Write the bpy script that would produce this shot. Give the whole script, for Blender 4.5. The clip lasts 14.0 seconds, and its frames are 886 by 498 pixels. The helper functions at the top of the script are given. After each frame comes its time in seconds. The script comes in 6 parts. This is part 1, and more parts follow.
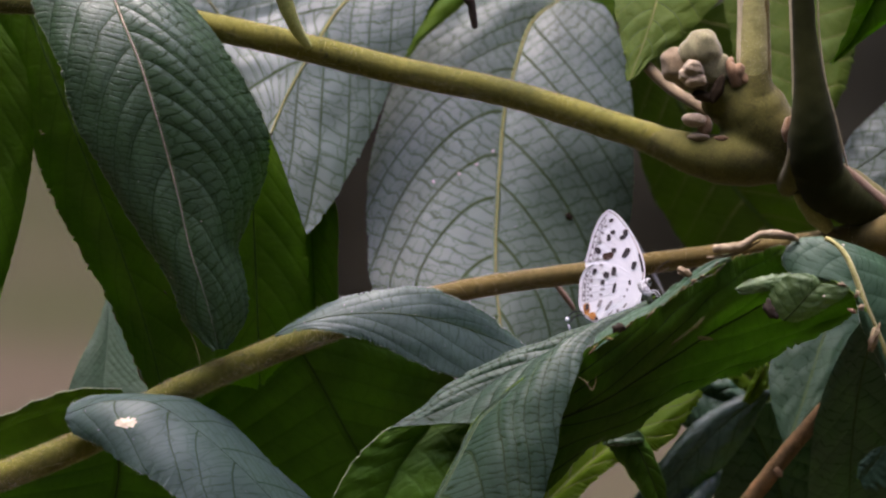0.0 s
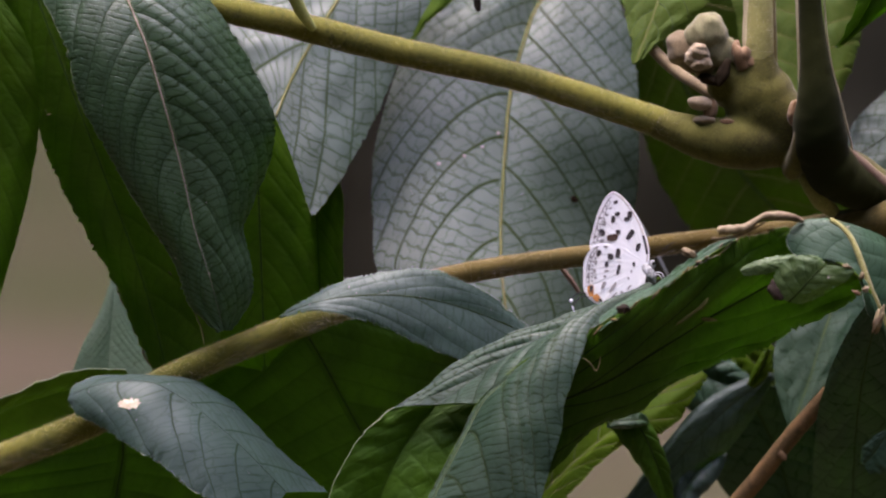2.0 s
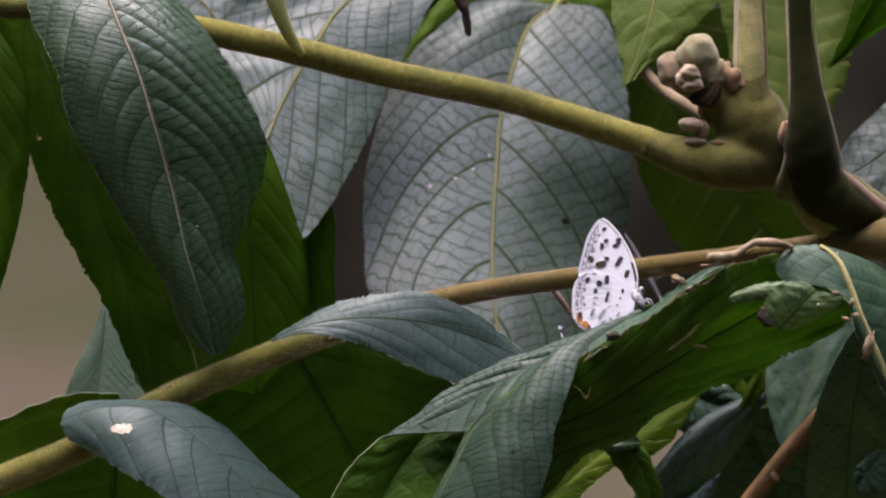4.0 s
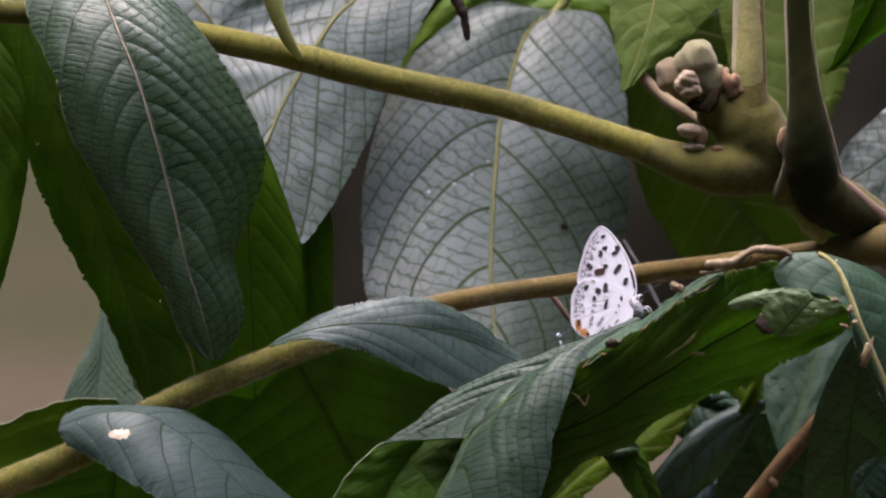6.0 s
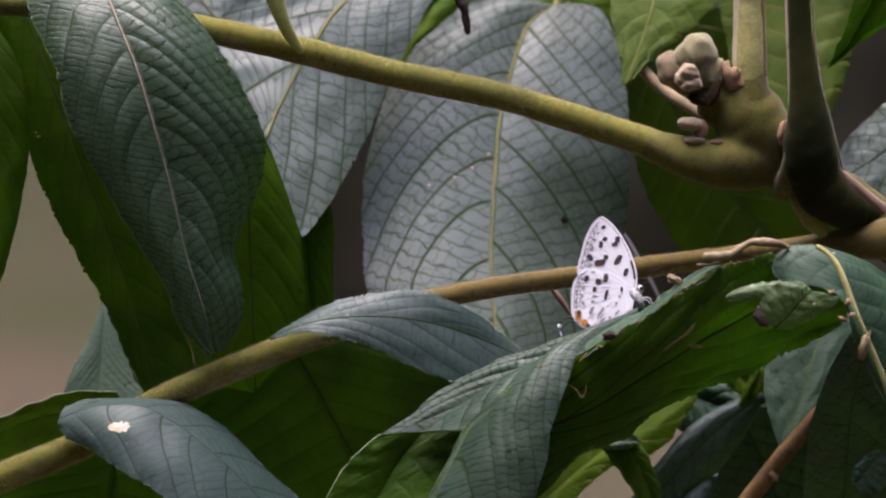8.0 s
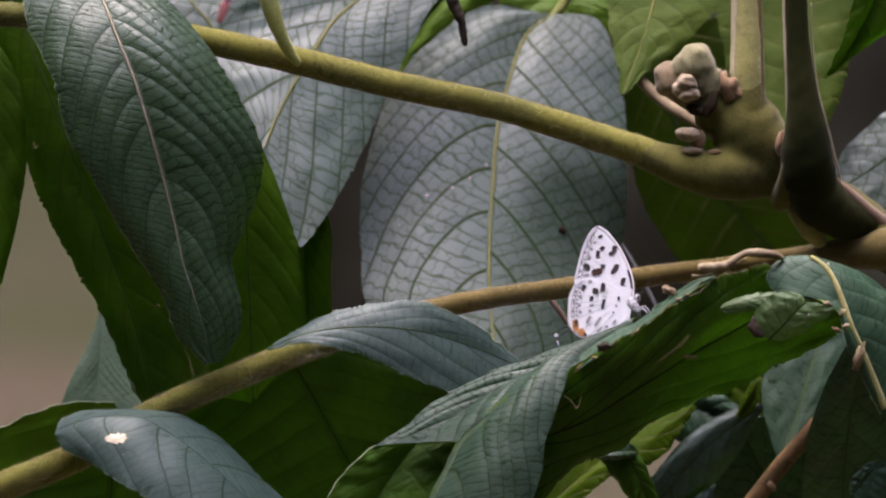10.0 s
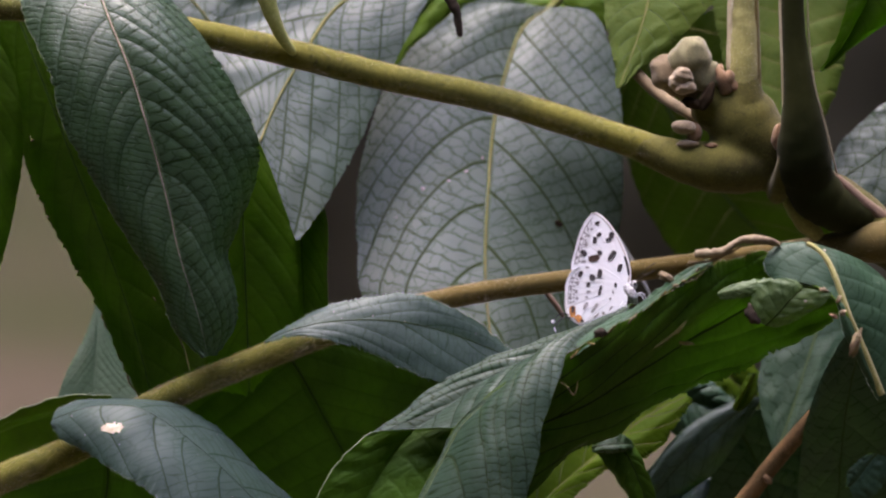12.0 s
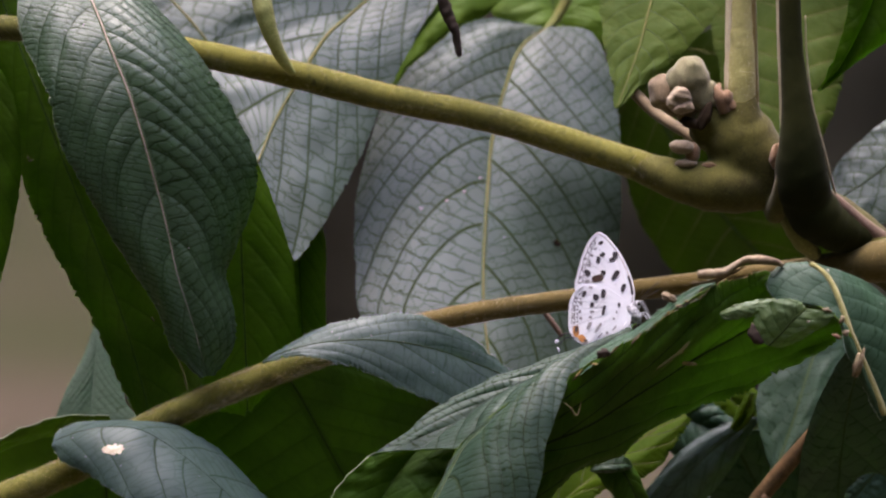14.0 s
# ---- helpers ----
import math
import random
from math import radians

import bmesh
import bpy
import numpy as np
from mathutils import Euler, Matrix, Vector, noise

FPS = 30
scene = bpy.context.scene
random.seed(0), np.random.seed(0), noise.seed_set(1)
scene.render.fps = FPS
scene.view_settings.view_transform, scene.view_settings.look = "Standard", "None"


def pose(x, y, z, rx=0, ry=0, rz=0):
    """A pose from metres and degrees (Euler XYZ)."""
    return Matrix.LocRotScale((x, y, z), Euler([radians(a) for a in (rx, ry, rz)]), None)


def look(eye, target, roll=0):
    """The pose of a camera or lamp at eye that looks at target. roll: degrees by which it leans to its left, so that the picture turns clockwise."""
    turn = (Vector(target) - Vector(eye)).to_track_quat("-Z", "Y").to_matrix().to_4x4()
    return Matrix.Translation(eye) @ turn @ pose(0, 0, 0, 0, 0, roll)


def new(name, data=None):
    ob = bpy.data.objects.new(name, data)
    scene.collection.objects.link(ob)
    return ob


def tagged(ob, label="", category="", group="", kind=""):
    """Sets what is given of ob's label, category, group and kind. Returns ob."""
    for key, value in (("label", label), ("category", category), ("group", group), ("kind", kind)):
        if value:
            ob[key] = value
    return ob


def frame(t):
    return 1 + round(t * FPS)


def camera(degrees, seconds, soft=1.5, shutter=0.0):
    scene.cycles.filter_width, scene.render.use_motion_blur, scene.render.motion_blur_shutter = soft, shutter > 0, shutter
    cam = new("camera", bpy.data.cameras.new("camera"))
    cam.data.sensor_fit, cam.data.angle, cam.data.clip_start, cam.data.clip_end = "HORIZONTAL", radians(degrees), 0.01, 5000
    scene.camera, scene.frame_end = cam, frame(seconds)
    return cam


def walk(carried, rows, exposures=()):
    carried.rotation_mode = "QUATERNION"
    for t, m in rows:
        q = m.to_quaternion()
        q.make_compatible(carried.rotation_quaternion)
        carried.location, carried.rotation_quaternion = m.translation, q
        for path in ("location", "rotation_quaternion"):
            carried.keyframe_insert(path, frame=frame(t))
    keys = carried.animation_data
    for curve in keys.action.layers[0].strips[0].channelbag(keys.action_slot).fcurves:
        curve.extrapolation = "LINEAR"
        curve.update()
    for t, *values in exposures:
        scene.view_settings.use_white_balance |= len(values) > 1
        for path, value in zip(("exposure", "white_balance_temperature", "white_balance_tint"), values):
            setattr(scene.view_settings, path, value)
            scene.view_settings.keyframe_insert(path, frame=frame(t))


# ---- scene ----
# Plan frame: centimetres to the right, up and behind, along the line of sight to the butterfly.
REACH = 3.0                      # metres from the lens to the butterfly
SIGHT = pose(0, 0, 1.15, -11)    # the shrub stands about a metre high, seen slightly from above


def at(p):
    """World point of a plan point (cm right, cm up, cm behind)."""
    x, z, d = p
    s = (REACH + d / 100) / REACH
    return SIGHT @ Vector((x / 100 * s, d / 100, z / 100 * s))


def tilt(x, z, d):
    """World offset of a small plan offset in cm."""
    return SIGHT.to_3x3() @ Vector((x / 100, d / 100, z / 100))


# ---- camera ----
EYE = SIGHT @ Vector((0, -REACH, 0))
cam = camera(4.0411, 14.0, soft=2.2)
cam.data.dof.use_dof = True
cam.data.dof.focus_distance = REACH - 0.015
cam.data.dof.aperture_fstop = 20
AIM = [  # seconds, cm right, cm up, roll
    (0, 0.000, 0.000, 0.000),
    (0.5, 0.015, 0.011, 0.104),
    (1, 0.109, 0.054, 0.128),
    (1.5, 0.088, -0.087, 0.049),
    (2, -0.120, -0.427, 0.230),
    (2.5, -0.210, -0.445, 0.244),
    (3, -0.166, -0.372, 0.170),
    (3.5, -0.069, -0.151, 0.112),
    (4, 0.080, 0.110, -0.015),
    (6.5, 0.149, 0.248, 0.065),
    (7, 0.060, 0.070, 0.147),
    (7.5, 0.040, -0.004, 0.083),
    (8, 0.106, 0.080, 0.104),
    (10.5, 0.210, 0.383, 0.035),
    (11, 0.314, 0.428, -0.023),
    (11.5, 0.290, 0.298, 0.013),
    (12, 0.250, 0.165, 0.080),
    (12.5, 0.216, 0.138, 0.024),
    (13, 0.209, 0.226, 0.070),
    (13.5, 0.287, 0.536, 0.002),
    (14, 0.294, 0.640, 0.030),
]
walk(cam, [(t, look(EYE, at((x, z, 0)), roll)) for t, x, z, roll in AIM], exposures=[(0, 3.14, 6560, 21), (14, 3.14, 6560, 21)])

# ---- light ----
world = bpy.data.worlds.new("overcast_sky")
scene.world = world
world.use_nodes = True
sky = world.node_tree.nodes.new("ShaderNodeTexSky")
sky.sky_type, sky.sun_disc = "NISHITA", False
sky.sun_elevation, sky.sun_rotation = radians(80), radians(330)
sky.air_density, sky.dust_density, sky.ozone_density = 1.0, 2.5, 1.0
world.node_tree.links.new(sky.outputs[0], world.node_tree.nodes["Background"].inputs[0])
world.node_tree.nodes["Background"].inputs[1].default_value = 0.15
sun = new("sun", bpy.data.lights.new("sun", "SUN"))
sun.data.energy, sun.data.angle, sun.data.color = 0.85, radians(40), (1.0, 0.97, 0.93)
sun.matrix_world = look((-0.9, 1.1, 5.0), (0, 0, 1.1))


# ---- materials ----
class Nodes:
    """A small writer of node materials."""

    def __init__(self, name):
        self.mat = bpy.data.materials.new(name)
        self.mat.use_nodes = True
        self.tree = self.mat.node_tree
        self.bsdf = self.tree.nodes["Principled BSDF"]
        self.out = self.tree.nodes["Material Output"]

    def put(self, socket, value):
        if isinstance(value, bpy.types.NodeSocket):
            self.tree.links.new(value, socket)
        elif isinstance(value, (tuple, list)) and len(value) == 3 and socket.type == "RGBA":
            socket.default_value = (*value, 1)
        else:
            socket.default_value = value

    def math(self, op, a, b=0.0, c=0.0, clamp=False):
        n = self.tree.nodes.new("ShaderNodeMath")
        n.operation, n.use_clamp = op, clamp
        for s, v in zip(n.inputs, (a, b, c)):
            self.put(s, v)
        return n.outputs[0]

    def ramp(self, v, a, b, lo=0.0, hi=1.0):
        n = self.tree.nodes.new("ShaderNodeMapRange")
        n.interpolation_type = "SMOOTHSTEP"
        for s, x in zip(n.inputs, (v, a, b, lo, hi)):
            self.put(s, x)
        return n.outputs[0]

    def mix(self, f, a, b):
        n = self.tree.nodes.new("ShaderNodeMix")
        n.data_type = "RGBA"
        for s, x in zip((n.inputs[0], n.inputs[6], n.inputs[7]), (f, a, b)):
            self.put(s, x)
        return n.outputs[2]

    def noise(self, vec, scale, detail=3.0, rough=0.55, out=0):
        n = self.tree.nodes.new("ShaderNodeTexNoise")
        self.put(n.inputs["Vector"], vec)
        n.inputs["Scale"].default_value, n.inputs["Detail"].default_value, n.inputs["Roughness"].default_value = scale, detail, rough
        return n.outputs[out]

    def cells(self, vec, scale, feature="DISTANCE_TO_EDGE", dim="2D", jitter=0.9):
        n = self.tree.nodes.new("ShaderNodeTexVoronoi")
        n.voronoi_dimensions, n.feature = dim, feature
        self.put(n.inputs["Vector"], vec)
        n.inputs["Scale"].default_value, n.inputs["Randomness"].default_value = scale, jitter
        return n.outputs["Distance"]

    def uv(self, name):
        n = self.tree.nodes.new("ShaderNodeUVMap")
        n.uv_map = name
        return n.outputs[0]

    def place(self):
        return self.tree.nodes.new("ShaderNodeTexCoord").outputs["Object"]

    def vec(self, op, a, b):
        n = self.tree.nodes.new("ShaderNodeVectorMath")
        n.operation = op
        self.put(n.inputs[0], a)
        self.put(n.inputs[1], b)
        return n.outputs[0]

    def split(self, v):
        n = self.tree.nodes.new("ShaderNodeSeparateXYZ")
        self.put(n.inputs[0], v)
        return n.outputs

    def join(self, x, y, z=0.0):
        n = self.tree.nodes.new("ShaderNodeCombineXYZ")
        for s, v in zip(n.inputs, (x, y, z)):
            self.put(s, v)
        return n.outputs[0]

    def bump(self, height, distance, strength=1.0):
        n = self.tree.nodes.new("ShaderNodeBump")
        self.put(n.inputs["Height"], height)
        n.inputs["Distance"].default_value, n.inputs["Strength"].default_value = distance, strength
        self.tree.links.new(n.outputs[0], self.bsdf.inputs["Normal"])
        return n.outputs[0]

    def set(self, **values):
        for k, v in values.items():
            self.put(self.bsdf.inputs[k.replace("_", " ")], v)
        return self.mat


def leaf_material(name, green, dark, vein, rough=0.42, gloss=0.6, through_light=0.3, glow=(0.2, 0.42, 0.02), relief=1.0,
                  vein_width=0.06, vein_show=0.7, rung_width=0.1, rung_show=0.7, net_show=0.4, net_width=0.1, broken=0.3, bend=0.9, pillow=0.2, grain=0.2, ior=1.5):
    """A leaf's skin: side veins, rungs that join them like a ladder, a fine net between the rungs, blotches and dull dust.
    The blade swells between these lines. broken: the share of the rungs that fades out; bend: how far the rungs wander."""
    n = Nodes(name)
    net = n.uv("net")
    a, b, _ = n.split(n.uv("vein"))
    a = n.math("ADD", a, n.math("MULTIPLY", n.math("SUBTRACT", n.noise(net, 0.35, 2), 0.5), 0.14))
    side = n.math("PINGPONG", a, 0.5)
    veins = n.ramp(side, 0.0, vein_width, 1.0, 0.0)
    strip = n.tree.nodes.new("ShaderNodeTexWhiteNoise")
    strip.noise_dimensions = "1D"
    n.put(strip.inputs["W"], n.math("FLOOR", a))
    x, y, _ = n.split(net)
    q = n.math("ADD", y, n.math("MULTIPLY", strip.outputs["Value"], 3.7))
    q = n.math("ADD", q, n.math("MULTIPLY", n.math("SUBTRACT", n.noise(n.join(x, q), 0.8, 1, 0.5), 0.5), bend * 1.6))
    rung = n.math("PINGPONG", q, 0.5)
    keep = n.ramp(n.noise(n.join(x, q), 0.55, 2), 0.32 + 0.28 * broken, 0.45 + 0.28 * broken, 1.0 - broken, 1.0)
    rungs = n.math("MULTIPLY", n.ramp(rung, 0.0, rung_width, 1.0, 0.0), keep)
    wobble = n.vec("SCALE", n.vec("SUBTRACT", n.noise(net, 0.8, 2, out=1), (0.5, 0.5, 0.5)), (0, 0, 0))
    wobble.node.inputs["Scale"].default_value = 0.9
    cells = n.cells(n.vec("ADD", n.join(x, q), wobble), 1.0, jitter=0.72)
    thin = n.ramp(cells, 0.0, net_width, 1.0, 0.0)
    place = n.place()
    blotch = n.ramp(n.noise(place, 55, 4), 0.3, 0.7)
    speck = n.noise(place, 1100, 3, 0.7)
    colour = n.mix(blotch, green, dark)
    colour = n.mix(n.math("MULTIPLY", speck, grain), colour, dark)
    stain = n.ramp(n.noise(place, 150, 3, 0.7), 0.62, 0.75)
    colour = n.mix(n.math("MULTIPLY", stain, 0.35), colour, tuple(c * 0.5 for c in dark))
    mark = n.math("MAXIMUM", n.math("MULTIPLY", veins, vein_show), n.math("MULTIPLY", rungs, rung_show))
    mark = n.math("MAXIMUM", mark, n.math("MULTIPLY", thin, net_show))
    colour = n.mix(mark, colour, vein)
    swell = n.math("MINIMUM", n.ramp(side, 0.0, pillow), n.math("ADD", n.math("MULTIPLY", n.ramp(rung, 0.0, pillow * 2.2), keep), n.math("SUBTRACT", 1.0, keep)))
    height = n.math("ADD", swell, n.math("MULTIPLY", n.ramp(cells, 0.0, 0.14), 0.25))
    height = n.math("ADD", height, n.math("MULTIPLY", speck, grain))
    height = n.math("ADD", height, n.math("MULTIPLY", n.noise(place, 380, 2), 0.12))
    normal = n.bump(height, 0.0002 * relief)
    dull = n.math("ADD", rough, n.math("ADD", n.math("MULTIPLY", n.math("SUBTRACT", blotch, 0.5), 0.12), n.math("MULTIPLY", mark, 0.15)))
    shine = n.math("MULTIPLY", n.math("SUBTRACT", 1.0, n.math("MULTIPLY", mark, 0.95)), n.math("ADD", 0.8, n.math("MULTIPLY", speck, 0.4)))
    n.set(Base_Color=colour, Roughness=dull, IOR=ior, Specular_IOR_Level=n.math("MULTIPLY", shine, gloss))
    if through_light:
        t = n.tree.nodes.new("ShaderNodeBsdfTranslucent")
        n.put(t.inputs[0], n.mix(n.math("MULTIPLY", mark, 0.7), n.mix(blotch, glow, tuple(c * 0.7 for c in glow)), tuple(c * 0.35 for c in glow)))
        n.put(t.inputs[1], normal)
        m = n.tree.nodes.new("ShaderNodeMixShader")
        m.inputs[0].default_value = through_light
        n.tree.links.new(n.bsdf.outputs[0], m.inputs[1])
        n.tree.links.new(t.outputs[0], m.inputs[2])
        n.tree.links.new(m.outputs[0], n.out.inputs[0])
    return n.mat


def stalk_material(name, light, dark, scale=420, rough=0.78, fuzz=0.0, patch=35, gloss=0.1, pits=0.35, relief=0.00007, bloom=0.4):
    """A furred green or brown stalk: soft blotches along it, fine pits and a bloom of down."""
    n = Nodes(name)
    p = n.place()
    f = n.ramp(n.noise(p, patch, 4), 0.3, 0.72)
    g = n.noise(p, scale, 4, 0.65)
    fur = n.noise(p, scale * 5, 3, 0.7)
    c = n.mix(f, light, dark)
    c = n.mix(n.math("MULTIPLY", n.ramp(g, 0.5, 0.75), pits), c, tuple(x * 0.55 for x in dark))
    c = n.mix(n.math("MULTIPLY", n.ramp(fur, 0.45, 0.75), bloom), c, tuple(min(0.7, x * 2.1 + 0.004) for x in light))
    n.bump(n.math("ADD", n.math("MULTIPLY", g, 0.6), n.math("MULTIPLY", fur, 0.7)), relief)
    return n.set(Base_Color=c, Roughness=rough, Specular_IOR_Level=gloss, Sheen_Weight=fuzz, Sheen_Roughness=0.5, Sheen_Tint=(0.95, 0.86, 0.78))


def plain_material(name, light, dark, scale, rough=0.6, relief=0.0, gloss=0.4):
    n = Nodes(name)
    p = n.place()
    g = n.noise(p, scale, 5, 0.6)
    if relief:
        n.bump(g, relief)
    return n.set(Base_Color=n.mix(n.ramp(g, 0.35, 0.65), light, dark), Roughness=rough, Specular_IOR_Level=gloss)


TWIG = stalk_material("twig_bark", (0.14, 0.078, 0.034), (0.06, 0.04, 0.018), 300, patch=130, bloom=0.25, pits=0.7, relief=0.0002)
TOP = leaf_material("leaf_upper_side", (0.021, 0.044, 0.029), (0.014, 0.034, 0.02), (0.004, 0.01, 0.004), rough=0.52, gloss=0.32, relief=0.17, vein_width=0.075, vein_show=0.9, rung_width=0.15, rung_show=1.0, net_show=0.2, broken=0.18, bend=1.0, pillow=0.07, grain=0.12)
TOP_NET = leaf_material("leaf_upper_side_netted", (0.042, 0.064, 0.054), (0.032, 0.052, 0.042), (0.013, 0.026, 0.008), rough=0.52, gloss=0.8, relief=0.1, vein_width=0.07, vein_show=1.0, rung_width=0.12, rung_show=0.85, net_show=0.55, broken=0.2, bend=0.6, pillow=0.16, net_width=0.085, ior=1.48)
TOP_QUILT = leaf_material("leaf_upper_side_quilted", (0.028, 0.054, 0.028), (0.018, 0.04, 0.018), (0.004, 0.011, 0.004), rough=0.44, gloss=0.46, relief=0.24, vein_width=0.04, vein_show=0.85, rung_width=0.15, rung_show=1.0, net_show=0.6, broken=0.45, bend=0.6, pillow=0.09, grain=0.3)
TOP_SMOOTH = leaf_material("leaf_upper_side_dull", (0.031, 0.055, 0.053), (0.023, 0.046, 0.042), (0.008, 0.02, 0.01), rough=0.54, gloss=0.55, relief=0.1, vein_width=0.045, vein_show=0.95, rung_width=0.15, rung_show=0.6, net_show=0.3, broken=0.6, bend=0.6, pillow=0.05, grain=0.3)
# lets little light through, which also stands in for shade on low leaves
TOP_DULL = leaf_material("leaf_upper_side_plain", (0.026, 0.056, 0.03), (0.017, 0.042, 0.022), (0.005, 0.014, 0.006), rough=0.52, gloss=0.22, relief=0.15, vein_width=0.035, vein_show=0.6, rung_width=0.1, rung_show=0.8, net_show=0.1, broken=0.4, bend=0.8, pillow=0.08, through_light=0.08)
TOP_FRESH = leaf_material("leaf_upper_side_fresh", (0.09, 0.138, 0.042), (0.055, 0.095, 0.032), (0.012, 0.03, 0.01), rough=0.58, gloss=0.5, relief=0.2, vein_width=0.05, vein_show=0.8, rung_width=0.08, rung_show=0.55, net_show=0.25, pillow=0.1)
UNDER = leaf_material("leaf_under_side", (0.064, 0.118, 0.004), (0.04, 0.078, 0.003), (0.075, 0.13, 0.012), rough=0.6, gloss=0.16, relief=0.25, net_show=0.08, rung_show=0.15, vein_show=0.4, through_light=0.22, glow=(0.23, 0.4, 0.006))
UNDER_FOLD = leaf_material("leaf_under_side_folded", (0.044, 0.1, 0.004), (0.022, 0.058, 0.002), (0.02, 0.045, 0.004), rough=0.6, gloss=0.16, relief=0.35, net_show=0.12, rung_show=0.3, vein_show=0.5, through_light=0.3, glow=(0.22, 0.42, 0.006))
UNDER_OLIVE = leaf_material("leaf_under_side_olive", (0.047, 0.073, 0.008), (0.029, 0.05, 0.005), (0.11, 0.13, 0.035), rough=0.65, gloss=0.1, relief=0.3, net_show=0.25, rung_show=0.45, vein_show=0.8, through_light=0.22, glow=(0.26, 0.36, 0.03))
UNDER_DARK = leaf_material("leaf_under_side_deep", (0.05, 0.1, 0.004), (0.029, 0.064, 0.002), (0.05, 0.088, 0.01), rough=0.6, gloss=0.12, relief=0.3, net_show=0.16, rung_show=0.3, vein_show=0.6, through_light=0.58, glow=(0.25, 0.5, 0.008))
UNDER_YOUNG = leaf_material("leaf_under_side_young", (0.044, 0.082, 0.002), (0.028, 0.056, 0.002), (0.1, 0.14, 0.012), rough=0.6, gloss=0.06, relief=0.2, net_show=0.1, rung_show=0.2, vein_show=0.5, through_light=0.42, glow=(0.33, 0.44, 0.006))
RIB_PALE = stalk_material("midrib_pale", (0.32, 0.27, 0.19), (0.22, 0.18, 0.11), 900, fuzz=0.0)
RIM = stalk_material("leaf_margin", (0.19, 0.23, 0.12), (0.1, 0.13, 0.06), 900, fuzz=0.0)
RIM_RED = stalk_material("leaf_margin_reddish", (0.13, 0.07, 0.02), (0.08, 0.05, 0.012), 900, bloom=0.1)
RIM_BITTEN = stalk_material("leaf_margin_bitten", (0.16, 0.12, 0.04), (0.05, 0.032, 0.018), 900, patch=200, bloom=0.1)
RIB_GREEN = stalk_material("midrib_green", (0.15, 0.142, 0.045), (0.1, 0.112, 0.033), 900, fuzz=0.0)
RIB_MID = stalk_material("midrib_dull", (0.08, 0.11, 0.035), (0.05, 0.08, 0.024), 900, bloom=0.1)
RIB_DARK = stalk_material("midrib_dark", (0.034, 0.055, 0.009), (0.024, 0.04, 0.007), 900, rough=0.8, fuzz=0.0, bloom=0.1)
OLIVE = stalk_material("stalk_olive", (0.11, 0.1, 0.015), (0.044, 0.045, 0.007), 500, pits=0.9, relief=0.00016, fuzz=0.18)
BROWN_STALK = stalk_material("stalk_brown", (0.112, 0.077, 0.02), (0.06, 0.045, 0.012), 500, pits=0.7, relief=0.00016, fuzz=0.22)
STALK_PALE = stalk_material("stalk_pale", (0.24, 0.22, 0.085), (0.17, 0.155, 0.05), 500, pits=0.7, relief=0.00016, fuzz=0.22)
NODE_GREEN = stalk_material("stalk_node", (0.086, 0.078, 0.016), (0.04, 0.034, 0.009), 450, patch=60, pits=0.7, relief=0.00016, fuzz=0.14)
# an olive stalk's shade, put into the colour as green-black
SHADE_STALK = stalk_material("stalk_shade", (0.017, 0.018, 0.0035), (0.008, 0.01, 0.002), 500, gloss=0.06, bloom=0.08, fuzz=0.03)
YOUNG_STALK = stalk_material("stalk_young", (0.15, 0.095, 0.07), (0.09, 0.055, 0.035), 500, fuzz=0.22)
BUD_DULL = stalk_material("bud_dull", (0.14, 0.1, 0.058), (0.08, 0.056, 0.033), 600, rough=0.75, patch=140, pits=0.6, relief=0.0001, fuzz=0.28)
BUD_PALE = stalk_material("bud_pale", (0.25, 0.19, 0.13), (0.16, 0.115, 0.076), 600, rough=0.75, patch=140, pits=0.6, relief=0.0001, fuzz=0.28)
BUG_PINK = plain_material("hopper_wing", (0.5, 0.2, 0.19), (0.42, 0.13, 0.13), 1500, 0.5, 0.0, 0.5)
BUG_DARK = plain_material("hopper_body", (0.09, 0.03, 0.025), (0.04, 0.016, 0.014), 1500, 0.5, 0.0, 0.5)
BUD_SKIN = stalk_material("bud_skin", (0.165, 0.15, 0.08), (0.1, 0.085, 0.047), 600, rough=0.75, patch=140, pits=0.6, relief=0.0001, fuzz=0.28)
BUD_BROWN = stalk_material("bud_brown", (0.19, 0.11, 0.06), (0.11, 0.06, 0.032), 600, rough=0.7, patch=140, pits=0.6, relief=0.0001, fuzz=0.28)
POD = stalk_material("tendril_skin", (0.36, 0.36, 0.15), (0.2, 0.22, 0.06), 500)
RIDGE = stalk_material("stalk_ridge", (0.42, 0.35, 0.24), (0.3, 0.24, 0.15), 600)
HAIR = plain_material("stalk_down", (0.34, 0.28, 0.07), (0.22, 0.18, 0.04), 300, 0.8)
HAIR_LEAF = plain_material("leaf_down", (0.3, 0.34, 0.27), (0.2, 0.24, 0.17), 300, 0.8)
HAIR_PALE = plain_material("stalk_down_pale", (0.62, 0.52, 0.44), (0.5, 0.41, 0.33), 300, 0.8)
OCHRE = plain_material("bitten_edge", (0.24, 0.2, 0.07), (0.1, 0.075, 0.03), 400, 0.8, 0.0002)
PALE_GREY = plain_material("pale_stalk", (0.22, 0.22, 0.24), (0.15, 0.15, 0.16), 300, 0.7)
DRY_TAN = plain_material("dry_strip", (0.23, 0.18, 0.115), (0.12, 0.085, 0.055), 200, 0.8, 0.0002, 0.15)
DRY = plain_material("dry_leaf", (0.24, 0.19, 0.1), (0.09, 0.055, 0.03), 300, 0.8, 0.0003)
